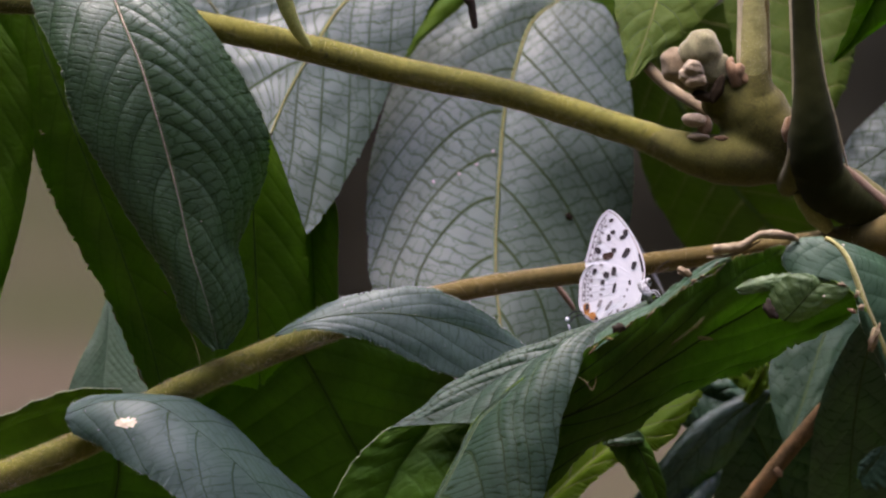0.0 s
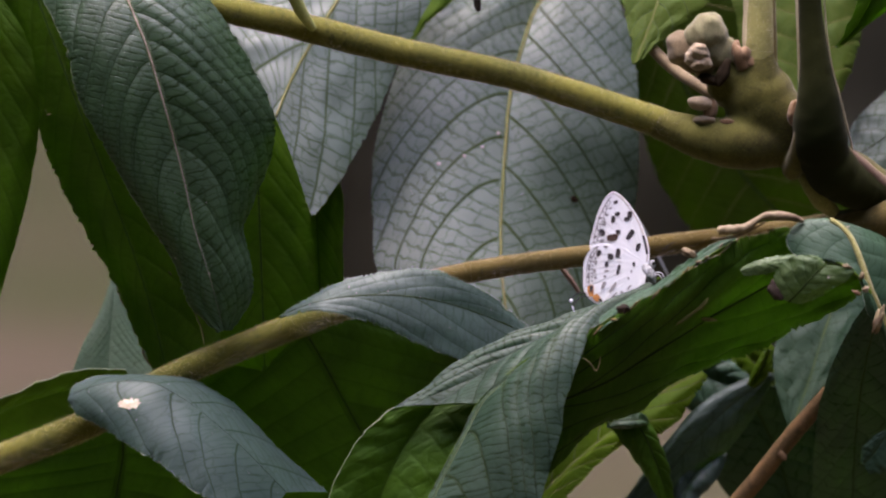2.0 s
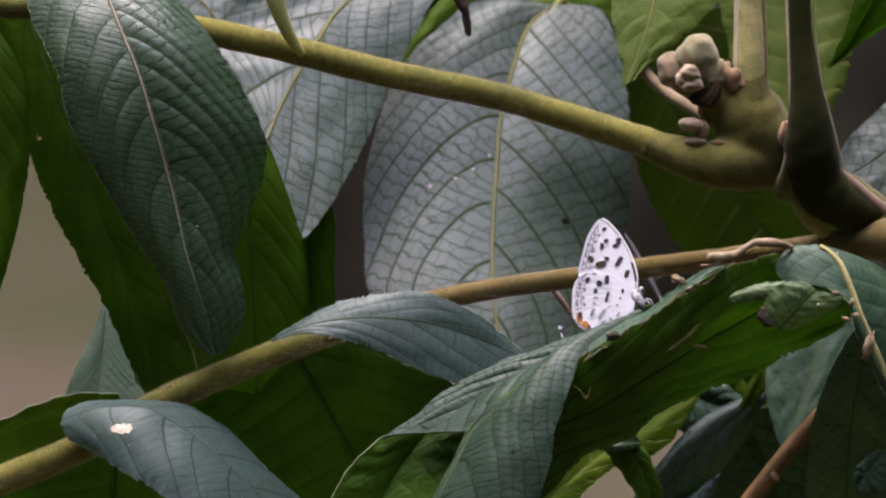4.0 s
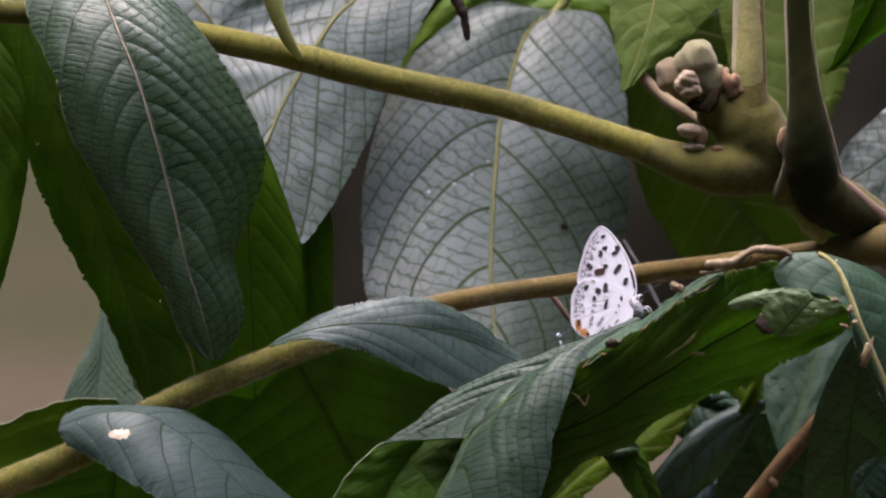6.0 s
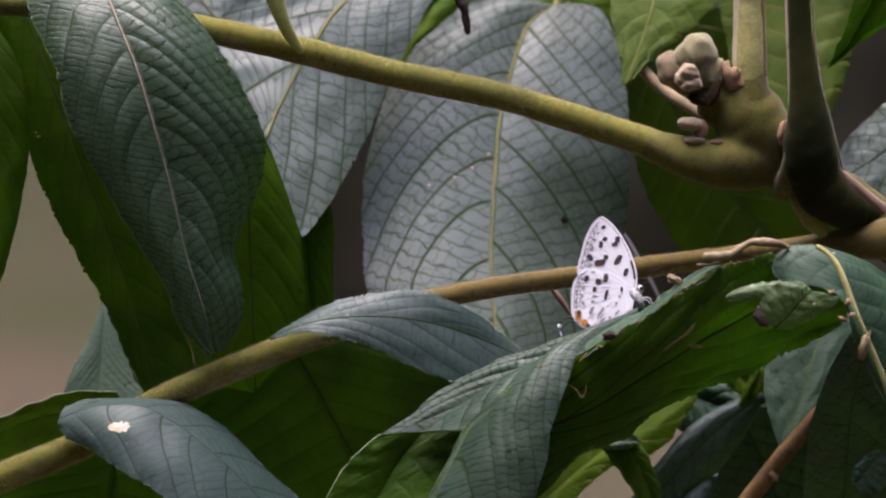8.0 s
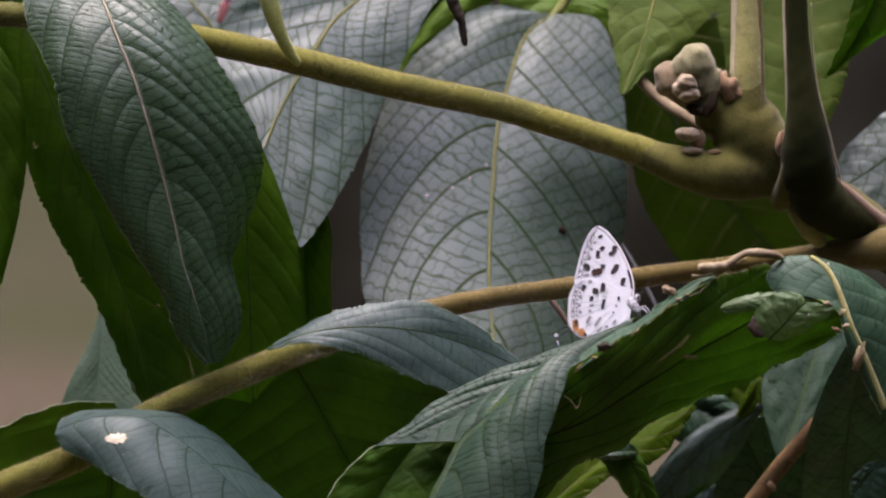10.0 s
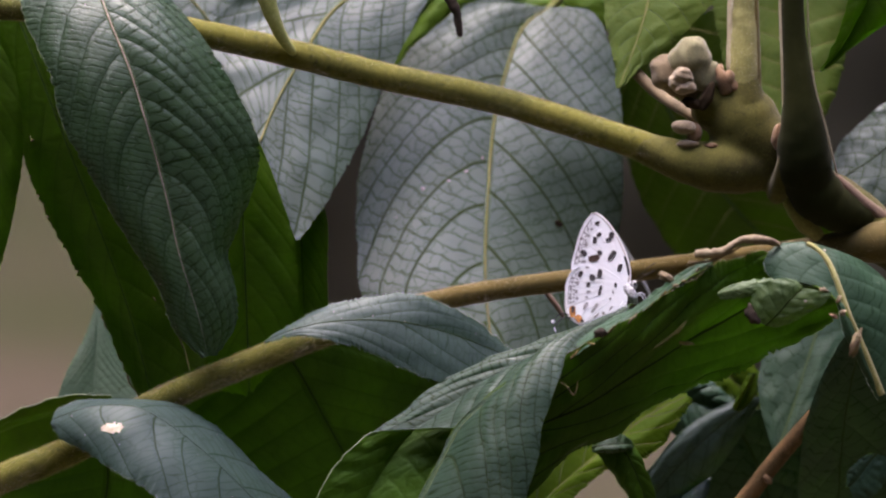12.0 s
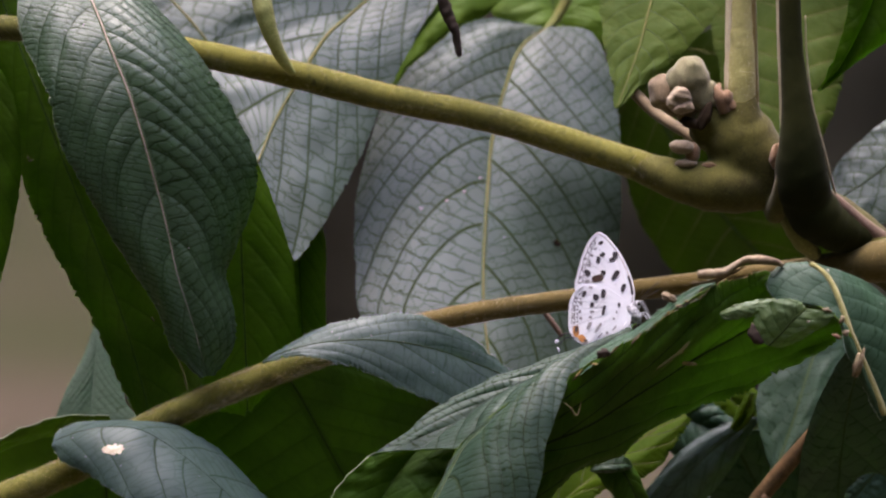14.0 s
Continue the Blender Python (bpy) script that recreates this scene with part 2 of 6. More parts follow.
# near-black for a torn spot and for the shade in a bud hollow
DARK_SPOT = plain_material("dark_spot", (0.014, 0.009, 0.006), (0.03, 0.02, 0.012), 300, 0.9, 0.0002, 0.05)
BLACK_DRY = plain_material("withered_tip", (0.02, 0.016, 0.012), (0.05, 0.036, 0.03), 200, 0.9, 0.0002, 0.05)
PALE_SPOT = plain_material("bleached_spot", (0.5, 0.46, 0.36), (0.34, 0.28, 0.19), 500, 0.8, 0.0002)
WING = plain_material("wing_white", (0.8, 0.785, 0.82), (0.74, 0.73, 0.77), 700, 0.7, 0.0, 0.2)
def see_through(mat, colour, share):
    """Lets some light through a thin material."""
    tree = mat.node_tree
    a = tree.nodes.new("ShaderNodeBsdfTranslucent")
    a.inputs[0].default_value = (*colour, 1)
    m = tree.nodes.new("ShaderNodeMixShader")
    m.inputs[0].default_value = share
    tree.links.new(tree.nodes["Principled BSDF"].outputs[0], m.inputs[1])
    tree.links.new(a.outputs[0], m.inputs[2])
    tree.links.new(m.outputs[0], tree.nodes["Material Output"].inputs[0])


see_through(WING, (0.9, 0.88, 0.92), 0.35)
WING_GREY = plain_material("wing_scales_grey", (0.3, 0.28, 0.29), (0.2, 0.18, 0.19), 900, 0.7, 0.0, 0.2)
WING_BEAD = plain_material("wing_scales_pale_grey", (0.26, 0.24, 0.26), (0.18, 0.16, 0.18), 900, 0.7, 0.0, 0.2)
WING_VEIN = plain_material("wing_vein", (0.6, 0.58, 0.61), (0.52, 0.5, 0.53), 900, 0.7, 0.0, 0.2)
WING_EDGE = plain_material("wing_edge_tan", (0.5, 0.4, 0.36), (0.36, 0.28, 0.26), 900, 0.7, 0.0, 0.2)
WING_BLACK = plain_material("wing_scales_black", (0.02, 0.016, 0.018), (0.045, 0.036, 0.04), 900, 0.75, 0.0, 0.2)
WING_BROWN = plain_material("wing_scales_brown", (0.03, 0.014, 0.01), (0.05, 0.025, 0.018), 900, 0.75, 0.0, 0.2)
ORANGE = plain_material("wing_scales_orange", (0.46, 0.2, 0.06), (0.26, 0.1, 0.03), 900, 0.7, 0.0, 0.2)
FUR = plain_material("body_fur", (0.55, 0.53, 0.55), (0.2, 0.19, 0.2), 1800, 0.85, 0.0004, 0.2)
EYE_BLACK = plain_material("insect_eye", (0.012, 0.01, 0.01), (0.03, 0.025, 0.02), 900, 0.25, 0.0, 0.6)
SOIL = plain_material("leaf_litter_soil", (0.034, 0.037, 0.016), (0.066, 0.05, 0.036), 1.7, 0.95, 0.004, 0.1)
SKY_BLOCK = plain_material("sky_block_foliage", (0.03, 0.045, 0.02), (0.015, 0.025, 0.01), 2.5, 0.9, 0.02, 0.1)
DARK_MOUND = plain_material("dark_mound", (0.07, 0.06, 0.04), (0.042, 0.037, 0.026), 9.0, 0.95, 0.006, 0.1)


# ---- mesh tools ----
def mesh_object(name, verts, faces, mats, parent=None, label="", face_mats=None, uvs=None, smooth=True, origin=None):
    me = bpy.data.meshes.new(name)
    verts = np.asarray([tuple(v) for v in verts], dtype=float)
    o = np.array(tuple(origin)) if origin is not None else verts.mean(0)
    me.from_pydata((verts - o).tolist(), [], faces)
    for m in mats if isinstance(mats, (list, tuple)) else [mats]:
        me.materials.append(m)
    if face_mats is not None:
        me.polygons.foreach_set("material_index", face_mats)
    if smooth:
        me.polygons.foreach_set("use_smooth", [True] * len(me.polygons))
    for key, co in (uvs or {}).items():
        layer = me.uv_layers.new(name=key)
        idx = np.empty(len(me.loops), dtype=np.int32)
        me.loops.foreach_get("vertex_index", idx)
        layer.data.foreach_set("uv", np.asarray(co)[idx].astype(np.float32).ravel())
    me.update()
    ob = new(name, me)
    ob.location = o
    if parent is not None:
        adopt(ob, parent)
    if label:
        tagged(ob, label)
    return ob


def adopt(ob, parent):
    """ob becomes a part of parent and stays where it is."""
    ob.parent = parent
    ob.location = Vector(ob.location) - world_place(parent)


def world_place(ob):
    p = Vector(ob.location)
    while ob.parent is not None:
        ob = ob.parent
        p += Vector(ob.location)
    return p


def thing(name, place, label, category, group="", kind=""):
    ob = new(name)
    ob.empty_display_size = 0.01
    ob.location = place
    return tagged(ob, label, category, group, kind)


def spline(points, n):
    """n points along a smooth curve through the control points, at even steps of the curve's parameter by length."""
    p = np.array([tuple(q) for q in points], dtype=float)
    if len(p) == 2:
        return p[0] + (p[1] - p[0]) * np.linspace(0, 1, n)[:, None]
    seg = np.maximum(np.linalg.norm(np.diff(p[:, :3], axis=0), axis=1) ** 0.5, 1e-6)
    k = np.concatenate([[0], np.cumsum(seg)])
    m = np.zeros_like(p)
    for i in range(1, len(p) - 1):
        a, b = (p[i] - p[i - 1]) / seg[i - 1], (p[i + 1] - p[i]) / seg[i]
        m[i] = (a * seg[i] + b * seg[i - 1]) / (seg[i] + seg[i - 1])
    m[0], m[-1] = (p[1] - p[0]) / seg[0] * 1.5 - m[1] * 0.5, (p[-1] - p[-2]) / seg[-1] * 1.5 - m[-2] * 0.5

    def ev(t):
        i = np.clip(np.searchsorted(k, t, side="right") - 1, 0, len(seg) - 1)
        h = seg[i][:, None]
        s = ((t - k[i]) / seg[i])[:, None]
        return ((2 * s ** 3 - 3 * s ** 2 + 1) * p[i] + (s ** 3 - 2 * s ** 2 + s) * h * m[i]
                + (3 * s ** 2 - 2 * s ** 3) * p[i + 1] + (s ** 3 - s ** 2) * h * m[i + 1])
    dense = ev(np.linspace(0, k[-1], 400))
    run = np.concatenate([[0], np.cumsum(np.linalg.norm(np.diff(dense[:, :3], axis=0), axis=1))])
    want = np.linspace(0, run[-1], n)
    return np.stack([np.interp(want, run, dense[:, j]) for j in range(p.shape[1])], axis=1)


def tube(name, points, radii, mat, parent=None, label="", n=40, sides=14, lumps=0.0, seed=1, flat=1.0):
    """A stalk along plan points with radii in cm, closed by rounded ends."""
    row = spline([(*p, r) for p, r in zip(points, radii)], n)
    c = np.array([tuple(at(q[:3])) for q in row])
    t = np.gradient(c, axis=0)
    t /= np.linalg.norm(t, axis=1)[:, None]
    ref = np.array(tuple(SIGHT.to_3x3() @ Vector((0, 1, 0))))
    a = np.cross(t, ref)
    a /= np.linalg.norm(a, axis=1)[:, None] + 1e-12
    b = np.cross(t, a)
    verts, faces = [], []
    for i in range(n):
        for j in range(sides):
            w = 2 * math.pi * j / sides
            r = row[i, 3] / 100
            if lumps:
                q = Vector((i * 0.35, math.cos(w) * 0.8 + seed * 7.3, math.sin(w) * 0.8))
                r *= 1 + lumps * noise.noise(q)
            verts.append(c[i] + (a[i] * math.cos(w) + b[i] * math.sin(w) * flat) * r)
    for i in range(n - 1):
        for j in range(sides):
            k = (j + 1) % sides
            faces.append((i * sides + j, i * sides + k, (i + 1) * sides + k, (i + 1) * sides + j))
    for i, s in ((0, -1), (n - 1, 1)):
        verts.append(c[i] + t[i] * s * row[i, 3] / 100 * 0.5)
        m = len(verts) - 1
        for j in range(sides):
            k = (j + 1) % sides
            f = (i * sides + j, i * sides + k, m)
            faces.append(f if s > 0 else f[::-1])
    return mesh_object(name, verts, faces, mat, parent, label)


def lump(name, centre, size, mat, parent=None, label="", turn=0.0, rough=0.12, seed=1, point=0.0):
    """A bud: an uneven egg, sizes in cm across, up and deep, turned in the picture's plane by degrees; point draws out its top."""
    bm = bmesh.new()
    bmesh.ops.create_icosphere(bm, subdivisions=3, radius=1)
    m = SIGHT.to_3x3() @ Matrix.Rotation(radians(-turn), 3, "Y")
    o = at(centre)
    for v in bm.verts:
        p = v.co.copy()
        k = 1 + rough * noise.noise(p * 1.7 + Vector((seed * 3.1, 0, 0)))
        taper = 1 - point * max(0.0, p.z) * 0.6
        v.co = o + m @ Vector((p.x * size[0] * taper, p.y * size[2] * taper, p.z * size[1] * (1 + point * max(0, p.z) * 0.5))) * k / 200
    verts = [v.co.copy() for v in bm.verts]
    faces = [[v.index for v in f.verts] for f in bm.faces]
    bm.free()
    return mesh_object(name, verts, faces, mat, parent, label)


def leaf(mid, left, right, parent=None, name="leaf", label="", face=TOP, back=UNDER, veins=11, slope=0.22, puff=(0.25, 0.25), groove=None,
         teeth=60, tooth=0.05, rib=(0.05, 0.015), rib_mat=RIB_GREEN, rib_side=1, vein_mat=None, nu=150, nv=26, seed=1, wave=0.05,
         cell=(2, 0.3), curl=1.25, rim=None, rim_mat=RIM, rim_size=(0.014, 0.024), fringe=None, thick=0.03, dust=0, cell_left=None, joins=None, patch=None):
    """A leaf blade lofted between its midrib and its two edges, with toothed margin, sunk side veins and quilting.

    mid, left, right: plan points from base to tip. puff: how far each half swells towards the viewer, in cm.
    face, back: skins of the side that is turned to the viewer and of the other. slope, curl: how far and how late the side veins sweep to the tip.
    joins: where they leave the midrib, along one plan axis, on either half. cell: cells across between two side veins, and cm from rung to rung.
    Returns the blade; midrib and veins are its parts."""
    rng = np.random.RandomState(seed)
    if groove is None:
        groove = 0.012 if face in (UNDER, UNDER_DARK, UNDER_YOUNG, UNDER_OLIVE, TOP_SMOOTH) else 0.03
    curves = [np.array([tuple(at(q)) for q in spline(c, nu)]) for c in (mid, left, right)]
    u = np.linspace(0, 1, nu)
    cols = np.concatenate([-np.linspace(1, 0, nv + 1), np.linspace(0, 1, nv + 1)[1:]])
    to_eye = np.array(tuple(SIGHT.to_3x3() @ Vector((0, -1, 0))))
    m, l, r = curves
    s = np.zeros((nu, len(cols), 3))
    # teeth push the margins out and in
    t = np.linspace(0, teeth, nu)
    t = np.clip(t + 0.9 * np.sin(t * 0.83 + seed) + 0.6 * np.sin(t * 1.31 + seed * 2.2), 0, teeth)
    saw = ((t % 1.0) ** 1.4 - 0.5) * (0.15 + 1.2 * rng.rand(int(teeth) + 2)[t.astype(int)] ** 2) if teeth else t * 0
    run = np.sin(t * 0.9 + seed) * 0.3 + np.sin(t * 0.37 + seed * 2) * 0.5
    for j, c in enumerate(cols):
        e, pf = (l, puff[0]) if c < 0 else (r, puff[1])
        k = abs(c)
        out = e - m
        out /= np.linalg.norm(out, axis=1)[:, None] + 1e-9
        s[:, j] = m + (e - m) * k + out * ((saw + run * 0.5) * tooth / 100 * k ** 6)[:, None]
    s0 = s.copy()

    def normals(g):
        d = np.cross(np.gradient(g, axis=0), np.gradient(g, axis=1))
        return d / (np.linalg.norm(d, axis=2)[..., None] + 1e-15)
    nrm = normals(s0)
    if (nrm @ to_eye).mean() < 0:
        nrm = -nrm
        flip = True
    else:
        flip = False
    U, V = np.meshgrid(u, cols, indexing="ij")
    A = np.abs(V)
    pf = np.where(V < 0, puff[0], puff[1])
    size = np.sin(np.pi * np.clip(U, 0.03, 0.97)) ** 0.6
    lift = pf * (4 * A * (1 - A) * 0.75) * size
    slopes, curls = [q if isinstance(q, tuple) else (q, q) for q in (slope, curl)]
    if joins:
        along = np.array([q[joins[0]] for q in spline(mid, nu)])
        order = np.argsort(along)
        starts = [np.sort(np.interp(q, along[order], u[order])) for q in joins[1:]]
        starts = [q[np.concatenate([[True], np.diff(q) > 1e-4])] for q in starts]
    else:
        starts = [(np.arange(-2, veins + 3) - off - seed * 0.13) / veins for off in (0.0, 0.37)]

    def strips(q, row):
        step = np.interp(q, row, np.arange(len(row)))
        step = step + np.where(q < row[0], (q - row[0]) / (row[1] - row[0]), 0) + np.where(q > row[-1], (q - row[-1]) / (row[-1] - row[-2]), 0)
        return step
    slope_at, curl_at = np.where(V < 0, slopes[0], slopes[1]), np.where(V < 0, curls[0], curls[1])
    reach = U - slope_at * A ** curl_at
    a = np.where(V < 0, strips(reach, starts[0]), strips(reach, starts[1]) + 20)
    near = np.abs((a + 0.5) % 1.0 - 0.5)
    lift = lift - groove * np.exp(-(near / 0.13) ** 2) * np.clip(A * 6, 0, 1) * size + groove * 0.35 * (near * 2) * size
    ripple = np.array([[noise.noise(Vector((x * 9 + seed * 5.7, y * 3, seed))) for y in cols] for x in u])
    lift = lift + wave * ripple * (0.3 + A)
    fine = np.array([[noise.noise(Vector((x * 60 + seed * 5.7, y * 18, seed))) for y in cols] for x in u])
    lift = lift + groove * 0.2 * fine
    s = s + nrm * (lift / 100)[..., None]
    nrm = normals(s) * (-1 if flip else 1)
    w = len(cols)
    rimmed = (thick / 200) * np.ones_like(A)
    top, low = s + nrm * rimmed[..., None], s - nrm * rimmed[..., None]
    verts = np.concatenate([top.reshape(-1, 3), low.reshape(-1, 3)])
    n = nu * w
    faces, fm = [], []
    for i in range(nu - 1):
        for j in range(w - 1):
            q = (i * w + j, (i + 1) * w + j, (i + 1) * w + j + 1, i * w + j + 1)
            q = q[::-1] if flip else q
            faces += [q, tuple(n + k for k in q[::-1])]
            fm += [0, 1]
    ring = [(i, 0) for i in range(nu)] + [(nu - 1, j) for j in range(1, w)] + [(i, w - 1) for i in range(nu - 2, -1, -1)] + [(0, j) for j in range(w - 2, 0, -1)]
    # the cut edge has vertices of its own, so that it keeps a crisp margin
    ids = np.array([i * w + j for i, j in ring])
    verts = np.concatenate([verts, verts[ids], verts[n + ids]])
    g = len(ring)
    for k in range(g):
        o = (k + 1) % g
        q = (2 * n + k, 2 * n + g + k, 2 * n + g + o, 2 * n + o)
        faces.append(q if flip else q[::-1])
        fm.append(1)
    # coordinates in cm across and along the side veins, for the net between them
    long = np.linalg.norm(np.diff(m, axis=0), axis=1).sum() * 100
    wide = np.where(V < 0, np.linalg.norm(l - m, axis=1).mean(), np.linalg.norm(r - m, axis=1).mean()) * 100 + 0.05
    steep = slope_at / wide
    grow = np.sqrt(1 / long ** 2 + steep ** 2)
    pb = (steep * U * long + A * wide / long) / grow
    uv = np.stack([a.ravel(), A.ravel()], axis=1)
    many, gap = [np.where(V < 0, (cell_left or cell)[k], cell[k]) for k in (0, 1)]
    uv2 = np.stack([(a * many + seed * 3.3).ravel(), (pb / gap + np.where(V > 0, 40.0, 0.0) + seed * 1.7).ravel()], axis=1)
    blade = mesh_object(name, verts, faces, [face, back], parent, label, fm, {"vein": np.concatenate([uv, uv, uv[ids], uv[ids]]), "net": np.concatenate([uv2, uv2, uv2[ids], uv2[ids]])},
                        origin=m[0])
    for edge in rim or ():
        ids = np.linspace(0, nu - 1, 140).astype(int)
        rib_tube("margin", s[ids, 0 if edge == "left" else w - 1], rng.uniform(*rim_size, len(ids)), rim_mat, blade, sides=6)
    if dust:
        dv, df = [], []
        for k in range(dust):
            i, j = rng.randint(4, nu - 4), rng.randint(3, w - 3)
            p, r = top[i, j], 0.00011 * rng.uniform(0.6, 1.8)
            f = len(dv)
            dv += [p + r * np.array(q) * rng.uniform(0.7, 1.2) for q in ((1, 0, 0), (-1, 0, 0), (0, 1, 0), (0, -1, 0), (0, 0, 1), (0, 0, -1))]
            df += [(f + a, f + b, f + c) if (a + b + c) % 2 else (f + a, f + c, f + b) for a in (0, 1) for b in (2, 3) for c in (4, 5)]
        tagged(mesh_object("dust", dv, df, PALE_SPOT, blade, "scattered pale specks of dust", smooth=False), kind="stuff")
    if patch:
        # a bleached patch with a ragged outline, lying on the blade: plan place and size in cm
        back_to_plan = np.array(SIGHT.inverted())
        loc = top.reshape(-1, 3) @ back_to_plan[:3, :3].T + back_to_plan[:3, 3]
        far = (REACH + loc[:, 1]) / REACH
        px, pz = (loc[:, 0] * 100 / far).reshape(nu, w), (loc[:, 2] * 100 / far).reshape(nu, w)
        ragged = np.array([[noise.noise(Vector((px[i, j] * 9, pz[i, j] * 9, seed))) for j in range(w)] for i in range(nu)])
        inside = np.abs((px - patch[0]) / patch[2]) ** 3 + np.abs((pz - patch[1]) / patch[3]) ** 3 < 1 + 0.9 * ragged
        pv = np.concatenate([(top + nrm * 0.00012).reshape(-1, 3), (top - nrm * 0.00005).reshape(-1, 3)])
        pf = []
        for i in range(nu - 1):
            for j in range(w - 1):
                if inside[i, j]:
                    q = (i * w + j, (i + 1) * w + j, (i + 1) * w + j + 1, i * w + j + 1)
                    pf.append(q[::-1] if flip else q)
                    for a_, b_, open_side in ((q[0], q[1], j == 0 or not inside[i, j - 1]), (q[1], q[2], not inside[i + 1, j]), (q[2], q[3], not inside[i, j + 1]), (q[3], q[0], i == 0 or not inside[i - 1, j])):
                        if open_side:
                            pf.append((a_, b_, n + b_, n + a_))
        used = sorted({k for q in pf for k in q})
        spot = {k: i for i, k in enumerate(used)}
        mesh_object("bleached_patch", pv[used], [tuple(spot[k] for k in q) for q in pf], PALE_SPOT, blade, "bleached beige patch", smooth=False)
    for edge in fringe or ():
        j = 0 if edge == "left" else w - 1
        hv, hf = [], []
        for k in range(700):
            i = rng.randint(1, nu - 1)
            p = s[i, j] + (s[i + 1 if i + 1 < nu else i, j] - s[i, j]) * rng.rand()
            out = s[i, j] - s[i, j - 1 if j else j + 1]
            out /= np.linalg.norm(out) + 1e-12
            way = s[min(i + 1, nu - 1), j] - s[i - 1, j]
            way /= np.linalg.norm(way) + 1e-12
            tip = p + (out * rng.uniform(0.3, 1) + nrm[i, j] * rng.uniform(-0.6, 0.8) + way * rng.uniform(-0.7, 0.7)) * 0.0005 * rng.uniform(0.6, 1.4)
            f = len(hv)
            hv += [p + way * 0.00006, p - way * 0.00006, p + nrm[i, j] * 0.00007, tip]
            hf += [(f, f + 1, f + 3), (f + 1, f + 2, f + 3), (f + 2, f, f + 3)]
        tagged(mesh_object("fringe", hv, hf, HAIR_LEAF, blade, "fine pale down on the margin", smooth=False), kind="stuff")
    # midrib, and side veins where they stand out
    if rib:
        i0, i1 = 0, nu - 1
        ids = np.linspace(i0, i1, 60).astype(int)
        path = (s + nrm * (thick / 200 + 0.00005) * rib_side)[ids, nv]
        rib_tube("midrib", path, np.linspace(rib[0], rib[1], len(ids)), rib_mat, blade)
    if vein_mat is not None:
        for sgn in (-1, 1):
            half = 0 if sgn < 0 else 1
            for begin in starts[half]:
                ks = np.linspace(0.02, 0.93, 26)
                uu = begin + slopes[half] * ks ** curls[half]
                ok = (uu > 0.01) & (uu < 0.985)
                if ok.sum() < 6:
                    continue
                ii = np.clip(uu[ok] * (nu - 1), 0, nu - 1.001)
                jj = nv + sgn * ks[ok] * nv
                i_, j_ = ii.astype(int), np.clip(jj.astype(int), 0, w - 2)
                fi, fj = (ii - i_)[:, None], (jj - j_)[:, None]
                g = top if rib_side > 0 else low
                path = (g[i_, j_] * (1 - fi) + g[i_ + 1, j_] * fi) * (1 - fj) + (g[i_, j_ + 1] * (1 - fi) + g[i_ + 1, j_ + 1] * fi) * fj
                rib_tube("vein", path, np.linspace(rib[0] * 0.5, 0.008, len(path)), vein_mat, blade, sides=5)
    return blade


def rib_tube(name, path, radii, mat, parent, sides=7):
    t = np.gradient(path, axis=0)
    t /= np.linalg.norm(t, axis=1)[:, None] + 1e-12
    ref = np.array(tuple(SIGHT.to_3x3() @ Vector((0, 1, 0))))
    a = np.cross(t, ref)
    a /= np.linalg.norm(a, axis=1)[:, None] + 1e-12
    b = np.cross(t, a)
    w = np.arange(sides) * 2 * math.pi / sides
    r = (np.asarray(radii) / 100)[:, None, None]
    v = path[:, None] + (a[:, None] * np.cos(w)[None, :, None] + b[:, None] * np.sin(w)[None, :, None] * 0.6) * r
    n = len(path)
    faces = [(i * sides + j, i * sides + (j + 1) % sides, (i + 1) * sides + (j + 1) % sides, (i + 1) * sides + j) for i in range(n - 1) for j in range(sides)]
    faces += [tuple(range(sides))[::-1], tuple((n - 1) * sides + j for j in range(sides))]
    return mesh_object(name, v.reshape(-1, 3), faces, mat, parent)


def fused(name, pieces, mat, parent, label="", grain=0.0005, smooth=6):
    """Joins several pieces into one swollen body: their skins grow together."""
    bm = bmesh.new()
    for ob in pieces:
        me = ob.data.copy()
        me.transform(Matrix.Translation(world_place(ob)))
        bm.from_mesh(me)
        bpy.data.objects.remove(ob)
    bm.verts.index_update()
    verts = [v.co.copy() for v in bm.verts]
    faces = [[v.index for v in f.verts] for f in bm.faces]
    bm.free()
    body = mesh_object(name, verts, faces, mat, parent, label)
    skin = body.modifiers.new("skin", "REMESH")
    skin.mode, skin.voxel_size, skin.use_smooth_shade = "VOXEL", grain, True
    soft = body.modifiers.new("soft", "SMOOTH")
    soft.factor, soft.iterations = 0.5, smooth
    return body


